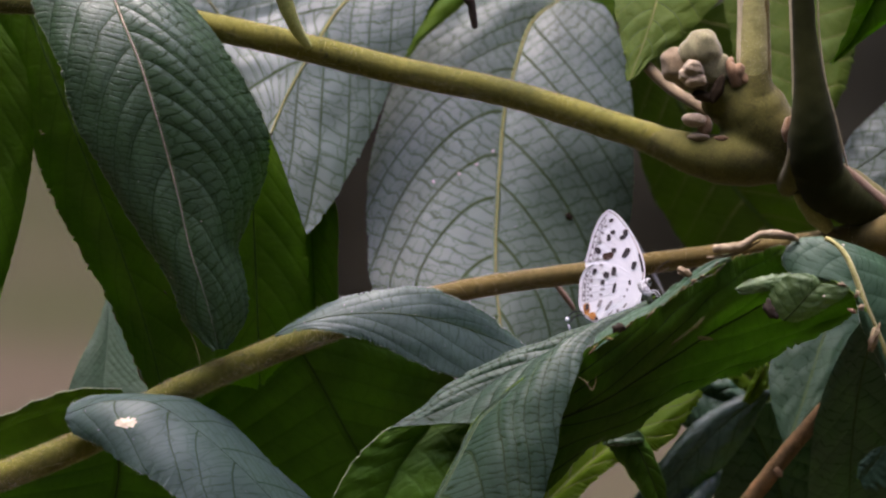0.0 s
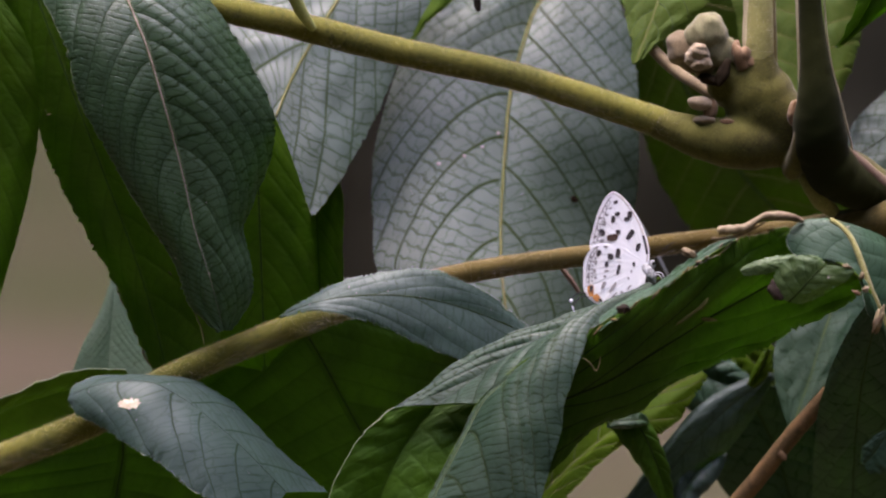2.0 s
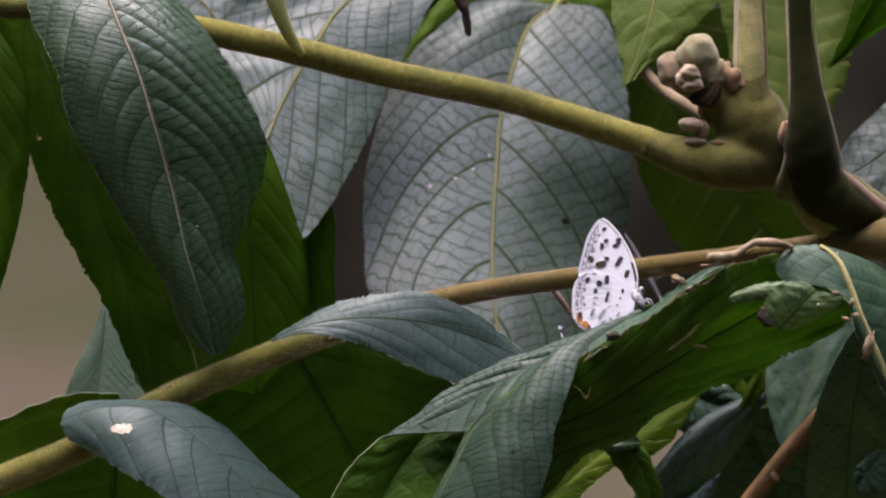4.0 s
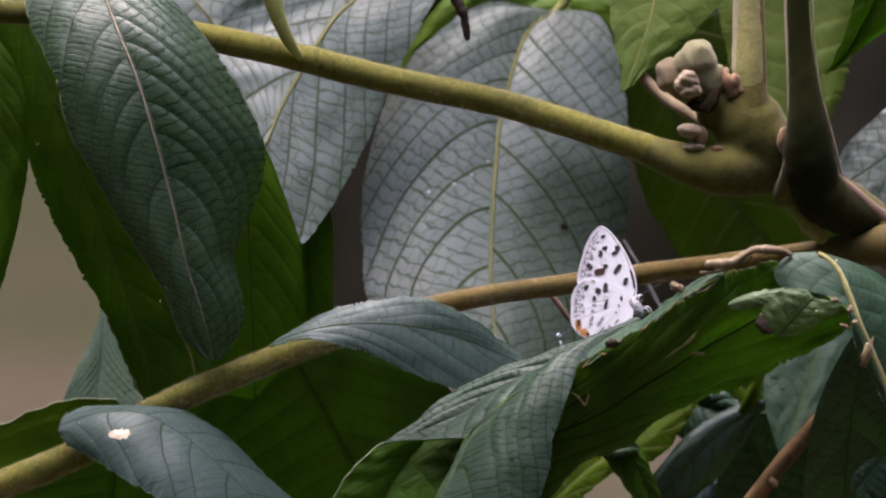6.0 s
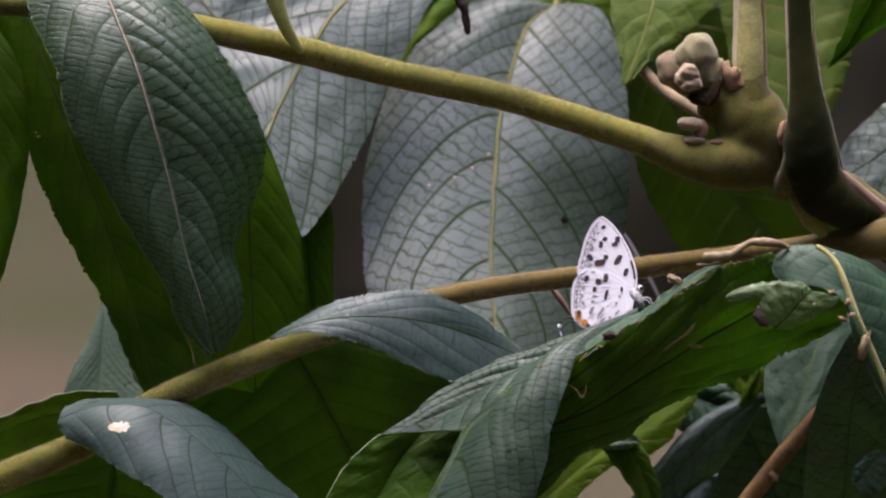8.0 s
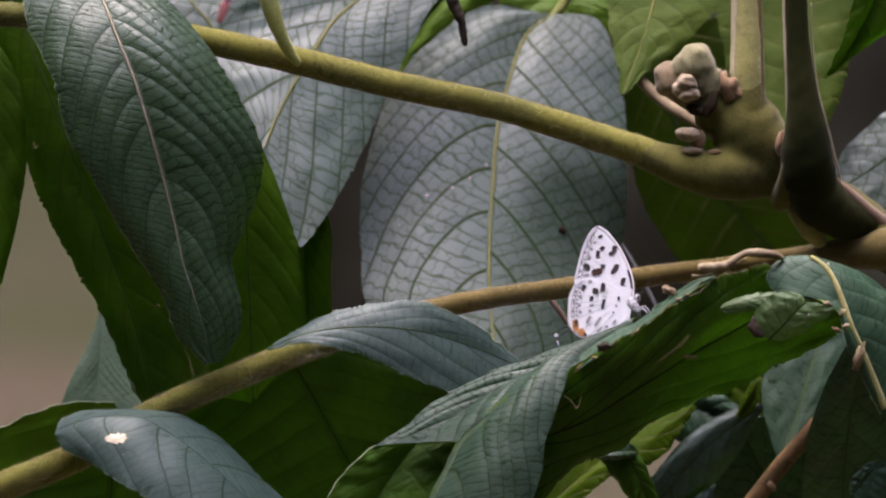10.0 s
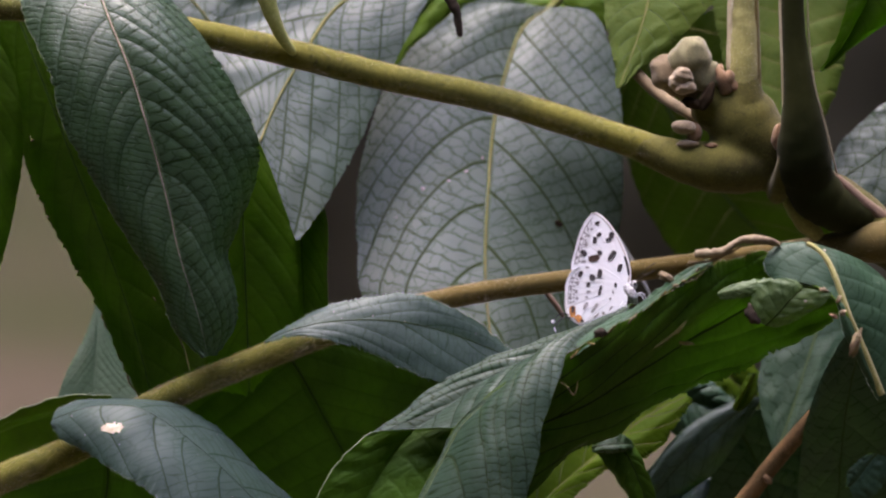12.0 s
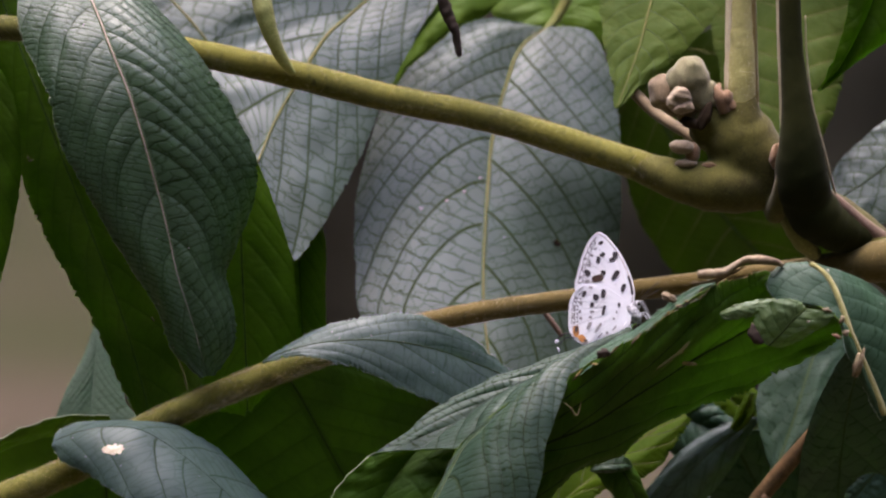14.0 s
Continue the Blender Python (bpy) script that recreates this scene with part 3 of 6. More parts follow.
def down(name, points, radii, parent, count, length=0.035, seed=1, mat=HAIR, width=0.004):
    """Short pale hairs standing off a stalk, too many to count: plan points and radii in cm as for the stalk itself."""
    rng = np.random.RandomState(seed)
    row = spline([(*p, r) for p, r in zip(points, radii)], 200)
    c = np.array([tuple(at(q[:3])) for q in row])
    t = np.gradient(c, axis=0)
    t /= np.linalg.norm(t, axis=1)[:, None]
    a = np.cross(t, np.array(tuple(SIGHT.to_3x3() @ Vector((0, 1, 0)))))
    a /= np.linalg.norm(a, axis=1)[:, None]
    b = np.cross(t, a)
    gap = np.linalg.norm(c[1:] - c[:-1], axis=1).max()
    verts, faces = [], []
    for k in range(count):
        i, w = rng.randint(200), rng.rand() * 2 * math.pi
        o = a[i] * math.cos(w) + b[i] * math.sin(w)
        p = c[i] + o * row[i, 3] / 100 * 0.97 + t[i] * rng.uniform(-0.6, 0.6) * gap
        tip = p + (o + t[i] * rng.uniform(-0.5, 0.5) + rng.uniform(-0.2, 0.2, 3)) * length / 100 * rng.uniform(0.5, 1.4)
        side = np.cross(o, t[i]) * width / 100
        f = len(verts)
        verts += [p + t[i] * width / 100, p - t[i] * width / 100, p + side, tip]
        faces += [(f, f + 1, f + 3), (f + 1, f + 2, f + 3), (f + 2, f, f + 3)]
    return tagged(mesh_object(name, verts, faces, mat, parent, "fine pale down", smooth=False), kind="stuff")


# ---- the large structure ----
def ground_sheet():
    verts, faces = [], []
    rings = [0.0, 0.5, 1, 1.5, 2, 3, 4, 5, 6, 7, 8, 10, 13, 18, 30, 60, 150, 400]
    k = 48
    for r in rings:
        for j in range(k):
            w = 2 * math.pi * j / k
            x, y = r * math.cos(w), r * math.sin(w)
            verts.append((x, y, 0.05 * noise.noise(Vector((x * 0.8, y * 0.8, 0))) if r < 30 else 0))
    for i in range(len(rings) - 1):
        for j in range(k):
            m = (j + 1) % k
            faces.append((i * k + j, (i + 1) * k + j, (i + 1) * k + m, i * k + m))
    ob = mesh_object("ground", verts, faces, SOIL)
    return tagged(ob, "bare brown soil with leaf litter, out of focus", "ground", kind="structure")


def boulder():
    """A dark lumpy mound on the ground behind the shrub, made up to fill the dark background."""
    bm = bmesh.new()
    bmesh.ops.create_icosphere(bm, subdivisions=5, radius=1)
    verts = []
    for v in bm.verts:
        p = v.co.copy()
        k = 1 + 0.22 * noise.fractal(p * 1.3 + Vector((4, 1, 2)), 0.9, 2.0, 4)
        verts.append(Vector((0.33 + p.x * 0.4 * k, 5.75 + p.y * 0.3 * k, 0.14 + p.z * 0.5 * k)))
    faces = [[v.index for v in f.verts] for f in bm.faces]
    bm.free()
    ob = mesh_object("boulder", verts, faces, DARK_MOUND)
    return tagged(ob, "dark lumpy mound standing in for the dark background, out of focus", "boulder")


def thicket():
    """An unseen ring of dark foliage, added all round to block the low sky."""
    k, rows = 120, 24
    verts, faces = [], []
    for i in range(rows):
        z = i / (rows - 1) * 19
        for j in range(k):
            w = 2 * math.pi * j / k
            n = noise.fractal(Vector((math.cos(w) * 3.5, math.sin(w) * 3.5, z * 0.7)), 0.8, 2.1, 4)
            r = 9.0 + 0.9 * n + 0.012 * (z - 4) ** 2 * (1 if z > 4 else 0)
            verts.append((r * math.cos(w), r * math.sin(w), z * (1 + 0.1 * n) - 0.1))
    for i in range(rows - 1):
        for j in range(k):
            m = (j + 1) % k
            faces.append((i * k + j, (i + 1) * k + j, (i + 1) * k + m, i * k + m))
    ob = mesh_object("sky_block_ring", verts, faces, SKY_BLOCK, origin=(0, 0, 0))
    return tagged(ob, "added dark green ring out of view that blocks the low sky", "thicket", kind="structure")


ground_sheet()
thicket()
boulder()

# ---- the branch with its stalks, buds and attached leaves ----
branch = thing("shrub_branch", at((11.02, 0.28, 2)), "olive-green furred shrub branch with leaf stalks, buds and drooping leaves", "branch")
tube("stem", [(11.56, -0.19, 2.8), (13.18, -1.4, 4), (14.8, -4.85, 5), (15.88, -23.75, 6.5), (16.42, -116.22, 9)], (0.8, 0.85, 0.95, 1.2, 1.6), NODE_GREEN, branch, "olive-brown stem rising from the ground", n=120, sides=16, lumps=0.1, seed=8)
fused("stem", [
    tube("a", [(11.83, -0.39, 1.7), (10.88, 0.35, 1.5), (9.8, 1.2, 1.7), (8.59, 1.9, 1.5), (7.88, 2.58, 1.3), (7.34, 3.32, 1.2), (6.97, 3.86, 1.2), (6.76, 4.2, 1.2)], (0.6, 0.6, 0.64, 0.66, 0.8, 0.86, 0.66, 0.4), NODE_GREEN, n=80, sides=28, lumps=0.05),
    tube("b", [(8.59, 2.28, 1.7), (7.64, 2.17, 1.2), (6.97, 2.13, 0.9), (6.16, 2.23, 0.8), (5.41, 2.46, 0.9), (4.67, 2.73, 0.96)], (0.6, 0.66, 0.64, 0.55, 0.42, 0.3), NODE_GREEN, n=50, sides=24, lumps=0.06, seed=2),
    # olive swelling: the dark stalk's lit left flank, put in as shape
    tube("c", [(8.2, 1.45, 1.1), (8.36, 1.85, 0.45), (8.46, 2.5, -0.1), (8.52, 3.4, -0.35), (8.52, 4.4, -0.35)], (0.26, 0.26, 0.2, 0.12, 0.05), NODE_GREEN, n=40, sides=16),
    tube("u", [(7.3, 2.7, 1.15), (7.38, 3.4, 1.0), (7.42, 4.0, 0.92), (7.42, 4.75, 0.95)], (0.7, 0.6, 0.46, 0.3), NODE_GREEN, n=40, sides=24, lumps=0.05, seed=9),
    lump("e", (6.51, 3.42, 1), (0.7, 0.7, 0.8), NODE_GREEN, turn=-35, rough=0.25, seed=14),
    lump("d", (6.63, 3.73, 0.9), (0.9, 1.0, 0.9), NODE_GREEN, turn=-35, rough=0.25, seed=12),
], NODE_GREEN, branch, "olive-green knobbly stem joint", smooth=14)
down("down", [(4.67, 2.73, 0.96), (5.41, 2.46, 0.9), (6.16, 2.23, 0.8), (6.97, 2.13, 0.9), (7.64, 2.17, 1.2)], (0.34, 0.4, 0.5, 0.58, 0.6), branch, 1200, 0.06, seed=21, mat=HAIR_PALE, width=0.0025)
down("down", [(8.4, 2.1, 1.4), (7.88, 2.58, 1.3), (7.4, 3.3, 1.1), (7.42, 4.0, 0.92), (7.42, 4.5, 0.95)], (0.64, 0.74, 0.74, 0.44, 0.37), branch, 1500, 0.06, seed=22, mat=HAIR_PALE, width=0.0025)
UPPER = [(6.49, 2.17, 0.9), (5.82, 2.35, 0.9), (4.94, 2.65, 0.95), (4, 2.96, 1), (1.57, 3.71, 1), (-1.13, 4.28, 1), (-3.16, 4.78, 1), (-5.18, 5.24, 1), (-7.21, 5.62, 1), (-9.23, 5.85, 1.2), (-11.66, 5.99, 1.5)]
UPPER_R = (0.3, 0.34, 0.36, 0.345, 0.33, 0.33, 0.33, 0.32, 0.3, 0.3, 0.3)
tube("petiole", UPPER, UPPER_R, OLIVE, branch, n=120, sides=20, lumps=0.06, seed=2)
down("down", UPPER, UPPER_R, branch, 9000, 0.04, seed=2, width=0.005)
down("down", UPPER, UPPER_R, branch, 7000, 0.06, seed=12, mat=HAIR_PALE, width=0.0025)
BEHIND = [(12.1, 0.62, 1.5), (11.29, 0.44, 1.0), (10.21, 0.28, 1.2), (8.86, 0.15, 2.3), (6.97, -0.08, 2.9), (4.94, -0.34, 2.6), (3.46, -0.55, 2.4), (1.57, -0.8, 2), (0.08, -1.08, 1.6), (-1.81, -1.61, 0.6)]
BEHIND_R = (0.6, 0.56, 0.44, 0.28, 0.24, 0.25, 0.25, 0.25, 0.26, 0.27)
down("down", BEHIND, BEHIND_R, branch, 9000, 0.05, seed=14, mat=HAIR_PALE, width=0.0025)
tube("petiole", BEHIND, BEHIND_R, BROWN_STALK, branch, "brownish leaf stalk", n=110, sides=20, lumps=0.08, seed=3)
LOWER = [(-1.13, -1.4, 0.9), (-1.81, -1.61, 0.6), (-3.56, -2.24, -0.2), (-5.18, -2.89, -0.6), (-6.67, -3.56, -0.8), (-8.56, -4.62, -0.9), (-10.58, -5.45, -1), (-11.93, -5.99, -1)]
LOWER_R = (0.27, 0.28, 0.3, 0.31, 0.32, 0.34, 0.35, 0.35)
tube("petiole", LOWER, LOWER_R, OLIVE, branch, "olive furred leaf stalk", n=90, sides=20, lumps=0.08, seed=3)
down("down", LOWER, LOWER_R, branch, 12000, 0.05, seed=3, width=0.006)
down("down", LOWER, LOWER_R, branch, 8000, 0.07, seed=13, mat=HAIR_PALE, width=0.0025)
UPRIGHT = [(7.37, 3.05, 1), (7.42, 3.93, 0.9), (7.42, 4.47, 0.9), (7.42, 5.14, 1), (7.41, 5.95, 1.1), (7.4, 7.17, 1.2)]
UPRIGHT_R = (0.36, 0.38, 0.38, 0.36, 0.34, 0.33)
down("down", UPRIGHT, UPRIGHT_R, branch, 3000, 0.05, seed=4, mat=HAIR_PALE, width=0.0025)
tube("petiole", UPRIGHT, UPRIGHT_R, STALK_PALE, branch, n=50, sides=20, lumps=0.08, seed=4)
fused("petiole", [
    tube("a", [(8.99, 1.74, 0.75), (8.87, 2.31, 0.15), (8.83, 3.12, -0.1), (8.76, 3.93, -0.2), (8.64, 5.14, -0.2), (8.56, 7.17, -0.2)], (0.62, 0.66, 0.54, 0.39, 0.3, 0.27), SHADE_STALK, n=80, sides=24, lumps=0.06, seed=5),
    tube("b", [(10.7, 0.72, 1.6), (10.15, 0.95, 1.25), (9.65, 1.15, 0.95), (9.22, 1.45, 0.7), (8.92, 1.95, 0.45)], (0.34, 0.46, 0.57, 0.64, 0.6), SHADE_STALK, n=60, sides=24, lumps=0.08, seed=6),
], SHADE_STALK, branch, "leaf stalk with its thick foot, shade painted in as green-black", smooth=12)
tube("bract", [(8.3, 1.62, 1.25), (8.6, 1.18, 1.05), (8.9, 0.82, 1.1), (9.2, 0.5, 1.4)], (0.05, 0.18, 0.24, 0.16), STALK_PALE, branch, "pale green bract", n=30, sides=14, lumps=0.1, seed=15)
# reddish rim of the stem's upper edge, made as a tube
tube("petiole", [(9.5, 2.0, 0.6), (9.8, 1.68, 0.75), (10.2, 1.3, 1.0), (10.75, 0.88, 1.3), (11.56, 0.42, 1.6)], (0.06, 0.17, 0.2, 0.22, 0.24), YOUNG_STALK, branch, "reddish brown rim along the stem's upper edge", n=24, seed=6)
tube("petiole", [(4.81, 4.44, 2.8), (5.32, 3.93, 2.6), (6.02, 3.46, 2), (6.83, 2.92, 1.6)], (0.14, 0.14, 0.13, 0.1), BUD_DULL, branch, "brown furred stipule", n=24)
tube("stipule", [(7.03, 3.93, 0.6), (6.91, 4.27, 0.5), (6.8, 4.5, 0.5)], (0.16, 0.15, 0.05), BUD_BROWN, branch, n=16)
fused("bud", [
    lump("a", (5.62, 4.39, 0.85), (0.86, 0.95, 0.8), BUD_DULL, turn=25, rough=0.2, seed=13),
    lump("b", (5.86, 4.23, 0.8), (0.9, 0.8, 0.8), BUD_DULL, turn=14, rough=0.2, seed=7),
    lump("c", (6.24, 3.93, 0.9), (0.95, 0.8, 0.7), BUD_DULL, turn=-30, rough=0.2, seed=8),
    lump("d", (6.59, 3.55, 1), (0.9, 0.8, 0.7), BUD_DULL, turn=-30, rough=0.2, seed=9),
], BUD_DULL, branch, "brown furred bud base", grain=0.0003, smooth=14)
fused("bud", [
    lump("e", (6.62, 4.3, 0.6), (0.34, 0.8, 0.5), BUD_SKIN, turn=-20, rough=0.15, seed=22),
    lump("a", (6.21, 4.77, 0.6), (0.92, 1.0, 0.85), BUD_SKIN, turn=12, rough=0.15, seed=2),
    lump("b", (5.94, 4.68, 0.68), (0.7, 0.72, 0.7), BUD_SKIN, turn=14, rough=0.15, seed=6),
    lump("c", (6.4, 4.39, 0.65), (0.66, 0.86, 0.7), BUD_SKIN, turn=-20, rough=0.15, seed=3),
    lump("d", (6.56, 4.12, 0.6), (0.6, 0.34, 0.5), BUD_SKIN, turn=16, rough=0.15, seed=5),
], BUD_SKIN, branch, "beige-green furred swollen bud", grain=0.0003, smooth=22)
fused("bud", [
    lump("a", (5.98, 4.31, 0.3), (0.52, 0.42, 0.5), BUD_PALE, turn=-12, rough=0.3, seed=4),
    lump("b", (5.83, 4.16, 0.38), (0.4, 0.44, 0.44), BUD_PALE, turn=20, rough=0.3, seed=14),
    lump("c", (6.04, 4.02, 0.32), (0.54, 0.34, 0.5), BUD_PALE, turn=6, rough=0.3, seed=5),
], BUD_PALE, branch, "pale curled bud lip", grain=0.0002, smooth=8)
lump("bud", (6.01, 3.08, 0.4), (0.62, 0.34, 0.45), BUD_PALE, branch, turn=-4, rough=0.12, seed=7)
lump("bud", (6.25, 2.93, 0.5), (0.36, 0.56, 0.36), BUD_BROWN, branch, turn=-8, rough=0.12, seed=8)
lump("bud", (6.1, 2.68, 0.5), (0.54, 0.24, 0.45), BUD_PALE, branch, rough=0.12, seed=14)
lump("bud", (6.64, 2.63, 0.6), (0.4, 0.18, 0.4), BUD_BROWN, branch, rough=0.2, seed=16)
lump("bud", (8.23, 2.88, 0.4), (0.24, 0.62, 0.3), BUD_BROWN, branch, turn=-10, rough=0.25, seed=9)
fused("bud", [
    lump("a", (6.8, 4.36, 0.6), (0.3, 0.5, 0.36), BUD_DULL, turn=-22, rough=0.25, seed=10),
    lump("b", (7.02, 4.2, 0.55), (0.34, 0.56, 0.36), BUD_DULL, turn=-28, rough=0.2, seed=17),
    lump("c", (7.2, 4.06, 0.6), (0.3, 0.3, 0.3), BUD_DULL, rough=0.2, seed=18),
], BUD_BROWN, branch, "reddish furred stipules", grain=0.0002, smooth=8)
# raised lumps; the hollow's shade is put in as their near-black colour
lump("dark_spot", (6.55, 3.8, 0.34), (0.3, 0.66, 0.2), DARK_SPOT, branch, "dark hollow beside the buds, its shade laid on as colour", turn=-25, rough=0.35, seed=11)
lump("dark_spot", (6.24, 3.64, 0.5), (0.6, 0.26, 0.3), DARK_SPOT, branch, turn=-14, rough=0.35, seed=21)
tube("ridge", [(7.21, 3.93, 0.75), (7.11, 4.47, 0.78), (7.13, 5.28, 0.9), (7.14, 7.17, 1)], (0.04, 0.09, 0.1, 0.09), RIDGE, branch, "pale ridge of a stalk", n=40, sides=10, lumps=0.1)
tube("ridge", [(7.75, 3.52, 0.75), (7.76, 4.2, 0.8), (7.71, 5.28, 0.95), (7.67, 7.17, 1.05)], (0.05, 0.09, 0.1, 0.09), BROWN_STALK, branch, "brownish ridge of a stalk", n=40, sides=10, lumps=0.1)
# pale line drawn for the light on the dark stalk's left rim
tube("ridge", [(8.41, 2.85, 0), (8.4, 3.39, 0), (8.37, 4.6, -0.1), (8.33, 5.55, -0.1), (8.29, 7.17, -0.1)], (0.02, 0.045, 0.055, 0.055, 0.05), RIDGE, branch, "pale ridge of a stalk", n=60, sides=10, lumps=0.15)
tube("ridge", [(8.95, 6.22, -0.1), (8.99, 5.14, 0.0), (9.13, 4.06, 0.1), (9.36, 3.19, 0.3), (9.56, 2.38, 0.5), (9.69, 1.84, 0.7)], (0.02, 0.025, 0.03, 0.03, 0.03, 0.02), RIDGE, branch, "pale ridge of a stalk", n=60, sides=8, lumps=0.15)

# the upper shoot from which the leaves behind hang
tube("stem", [(15.88, -23.75, 6.5), (15.07, -10.25, 6), (14.53, -0.8, 6), (14.12, 5.95, 6), (12.91, 9.46, 6.4), (9.67, 10.68, 6.8), (4.27, 11.22, 7), (-1.13, 11.08, 6.6), (-6.53, 10.54, 6), (-11.12, 9.87, 5)],
     (0.7, 0.62, 0.56, 0.5, 0.46, 0.42, 0.38, 0.34, 0.28, 0.18), NODE_GREEN, branch, "olive-brown upper shoot", n=140, sides=14, lumps=0.1, seed=9)
for row in ([(-8.96, 10.25, 5.4), (-8.69, 8.65, 2.6), (-8.32, 7.1, 1)], [(-10.04, 10.08, 5.2), (-10.45, 8.38, 3.6), (-10.31, 6.74, 2.5)], [(-10.72, 9.94, 5.1), (-11.39, 7.98, 2.6), (-11.39, 6.16, 1.2)], [(-0.32, 11.1, 6.6), (-0.59, 8.92, 7.4), (-1.13, 6.84, 7.2)],
            [(-5.72, 10.62, 6.1), (-6.4, 8.65, 7.6), (-6.53, 6.84, 8)], [(5.35, 11.21, 7), (5.55, 9.33, 5.4), (5.48, 7.37, 4.2)], [(8.86, 10.84, 6.8), (8.52, 9.19, 7.2), (8.45, 7.37, 7.2)], [(11.56, 10.14, 6.6), (11.15, 8.92, 3.6), (10.75, 7.37, 1.5)],
            [(1.57, 11.16, 6.8), (1.16, 9.19, 9.4), (0.89, 7.11, 10.6)], [(3.19, 11.22, 7), (2.98, 9.19, 9.6), (2.92, 6.98, 11.1)], [(-3.02, 10.95, 6.4), (-3.63, 9.06, 9.2), (-3.83, 6.98, 10.6)]):
    tube("petiole", row, (0.16, 0.14, 0.1), OLIVE, branch, n=24, sides=10)
tube("petiole", [(3.73, 11.22, 7), (3.59, 8.92, 9), (3.32, 6.76, 10.2)], (0.16, 0.15, 0.13), OLIVE, branch, n=24, sides=10)

# leaves carried by the branch
leaf_front = leaf([(-9, -3.97, -1.5), (-8.02, -3.66, -2.2), (-7.05, -3.66, -2.4), (-6.4, -3.97, -2.4), (-5.79, -4.4, -2.4), (-4.91, -5.17, -2.3), (-3.83, -6.26, -2)],
     [(-8.91, -3.71, -1.3), (-8.56, -3.55, -1.25), (-7.88, -3.48, -1.2), (-7.05, -3.48, -1), (-6.06, -3.58, -0.9), (-5.18, -4.06, -0.8), (-4.17, -5.05, -0.7), (-2.82, -6.26, -0.6)],
     [(-8.98, -4.17, -1.6), (-8.78, -4.41, -2), (-8.36, -4.64, -2.4), (-7.61, -5.1, -3), (-6.87, -5.56, -3.3), (-6.2, -6.05, -3.4), (-5.39, -6.67, -3.4), (-4.64, -7.34, -3.2)],
     branch, label="dull blue-green drooping leaf with a bleached spot", face=TOP_SMOOTH, back=UNDER_DARK, cell=(1.5, 0.2), fringe=("right", "left"), veins=9, slope=(0.1, 0.26), puff=(0.1, 0.25), groove=0.008, teeth=60, tooth=0.09, rib=(0.006, 0.005), rib_mat=RIB_DARK, seed=3, dust=14, curl=(1.2, 1.8), joins=(0, [-8.56, -7.68, -6.94, -6.13, -5.32, -4.51], [-8.56, -7.82, -6.53, -5.86, -4.98, -4.1]), wave=0.025, patch=(-7.56, -4.13, 0.25, 0.11), nu=320)
leaf([(-4.02, -2.07, -1), (-3.02, -1.69, -1.3), (-1.81, -1.54, -1.4), (-0.59, -1.61, -1.3), (0.49, -1.88, -1), (1.97, -2.48, -0.6)],
     [(-4, -2.04, -0.9), (-3.23, -1.55, -0.9), (-2.35, -1.16, -1.05), (-1.27, -0.94, -1), (-0.19, -0.97, -0.95), (0.76, -1.4, -0.8), (1.97, -2.31, -0.4)],
     [(-4, -2.09, -1.1), (-3.02, -1.93, -1.5), (-1.94, -2.15, -1.6), (-0.86, -2.59, -1.55), (0.22, -3.06, -1.4), (1.16, -3.23, -1.1), (2.11, -2.96, -0.7)],
     branch, label="dull blue-green leaf arching over its stalk", face=TOP_SMOOTH, back=UNDER_DARK, veins=4, slope=0.6, groove=0.005, fringe=("right", "left"), puff=(0.05, 0.05), teeth=64, tooth=0.1, rib=(0.012, 0.008), rib_mat=RIB_DARK, seed=4, cell=(1.5, 0.22), dust=12, wave=0.02, nu=320)
leaf([(-11.39, -4.85, 0.6), (-10.04, -4.1, 0.3), (-8.83, -3.79, 0.2), (-7.48, -3.66, 0)], [(-11.39, -4.44, 0.2), (-10.04, -3.79, -0.2), (-8.96, -3.39, -0.3), (-7.68, -3.36, -0.4)], [(-11.39, -5.79, 1.6), (-9.77, -5.05, 1.6), (-8.56, -4.71, 1.4), (-7.34, -3.97, 0.8)],
     branch, label="green leaf seen from below with a pale rim", face=UNDER, back=TOP, rim=("left",), fringe=("left",), veins=6, teeth=30, tooth=0.03, rib=None, puff=(0.1, 0.2), seed=5)

# ---- hanging leaves of the shrub around the branch ----
HANG = "hanging leaves of the shrub"


def hanging(label, mid, left, right, group=HANG, **how):
    ob = leaf(mid, left, right, None, "hanging_leaf", **how)
    return tagged(ob, label, "leaf", group)


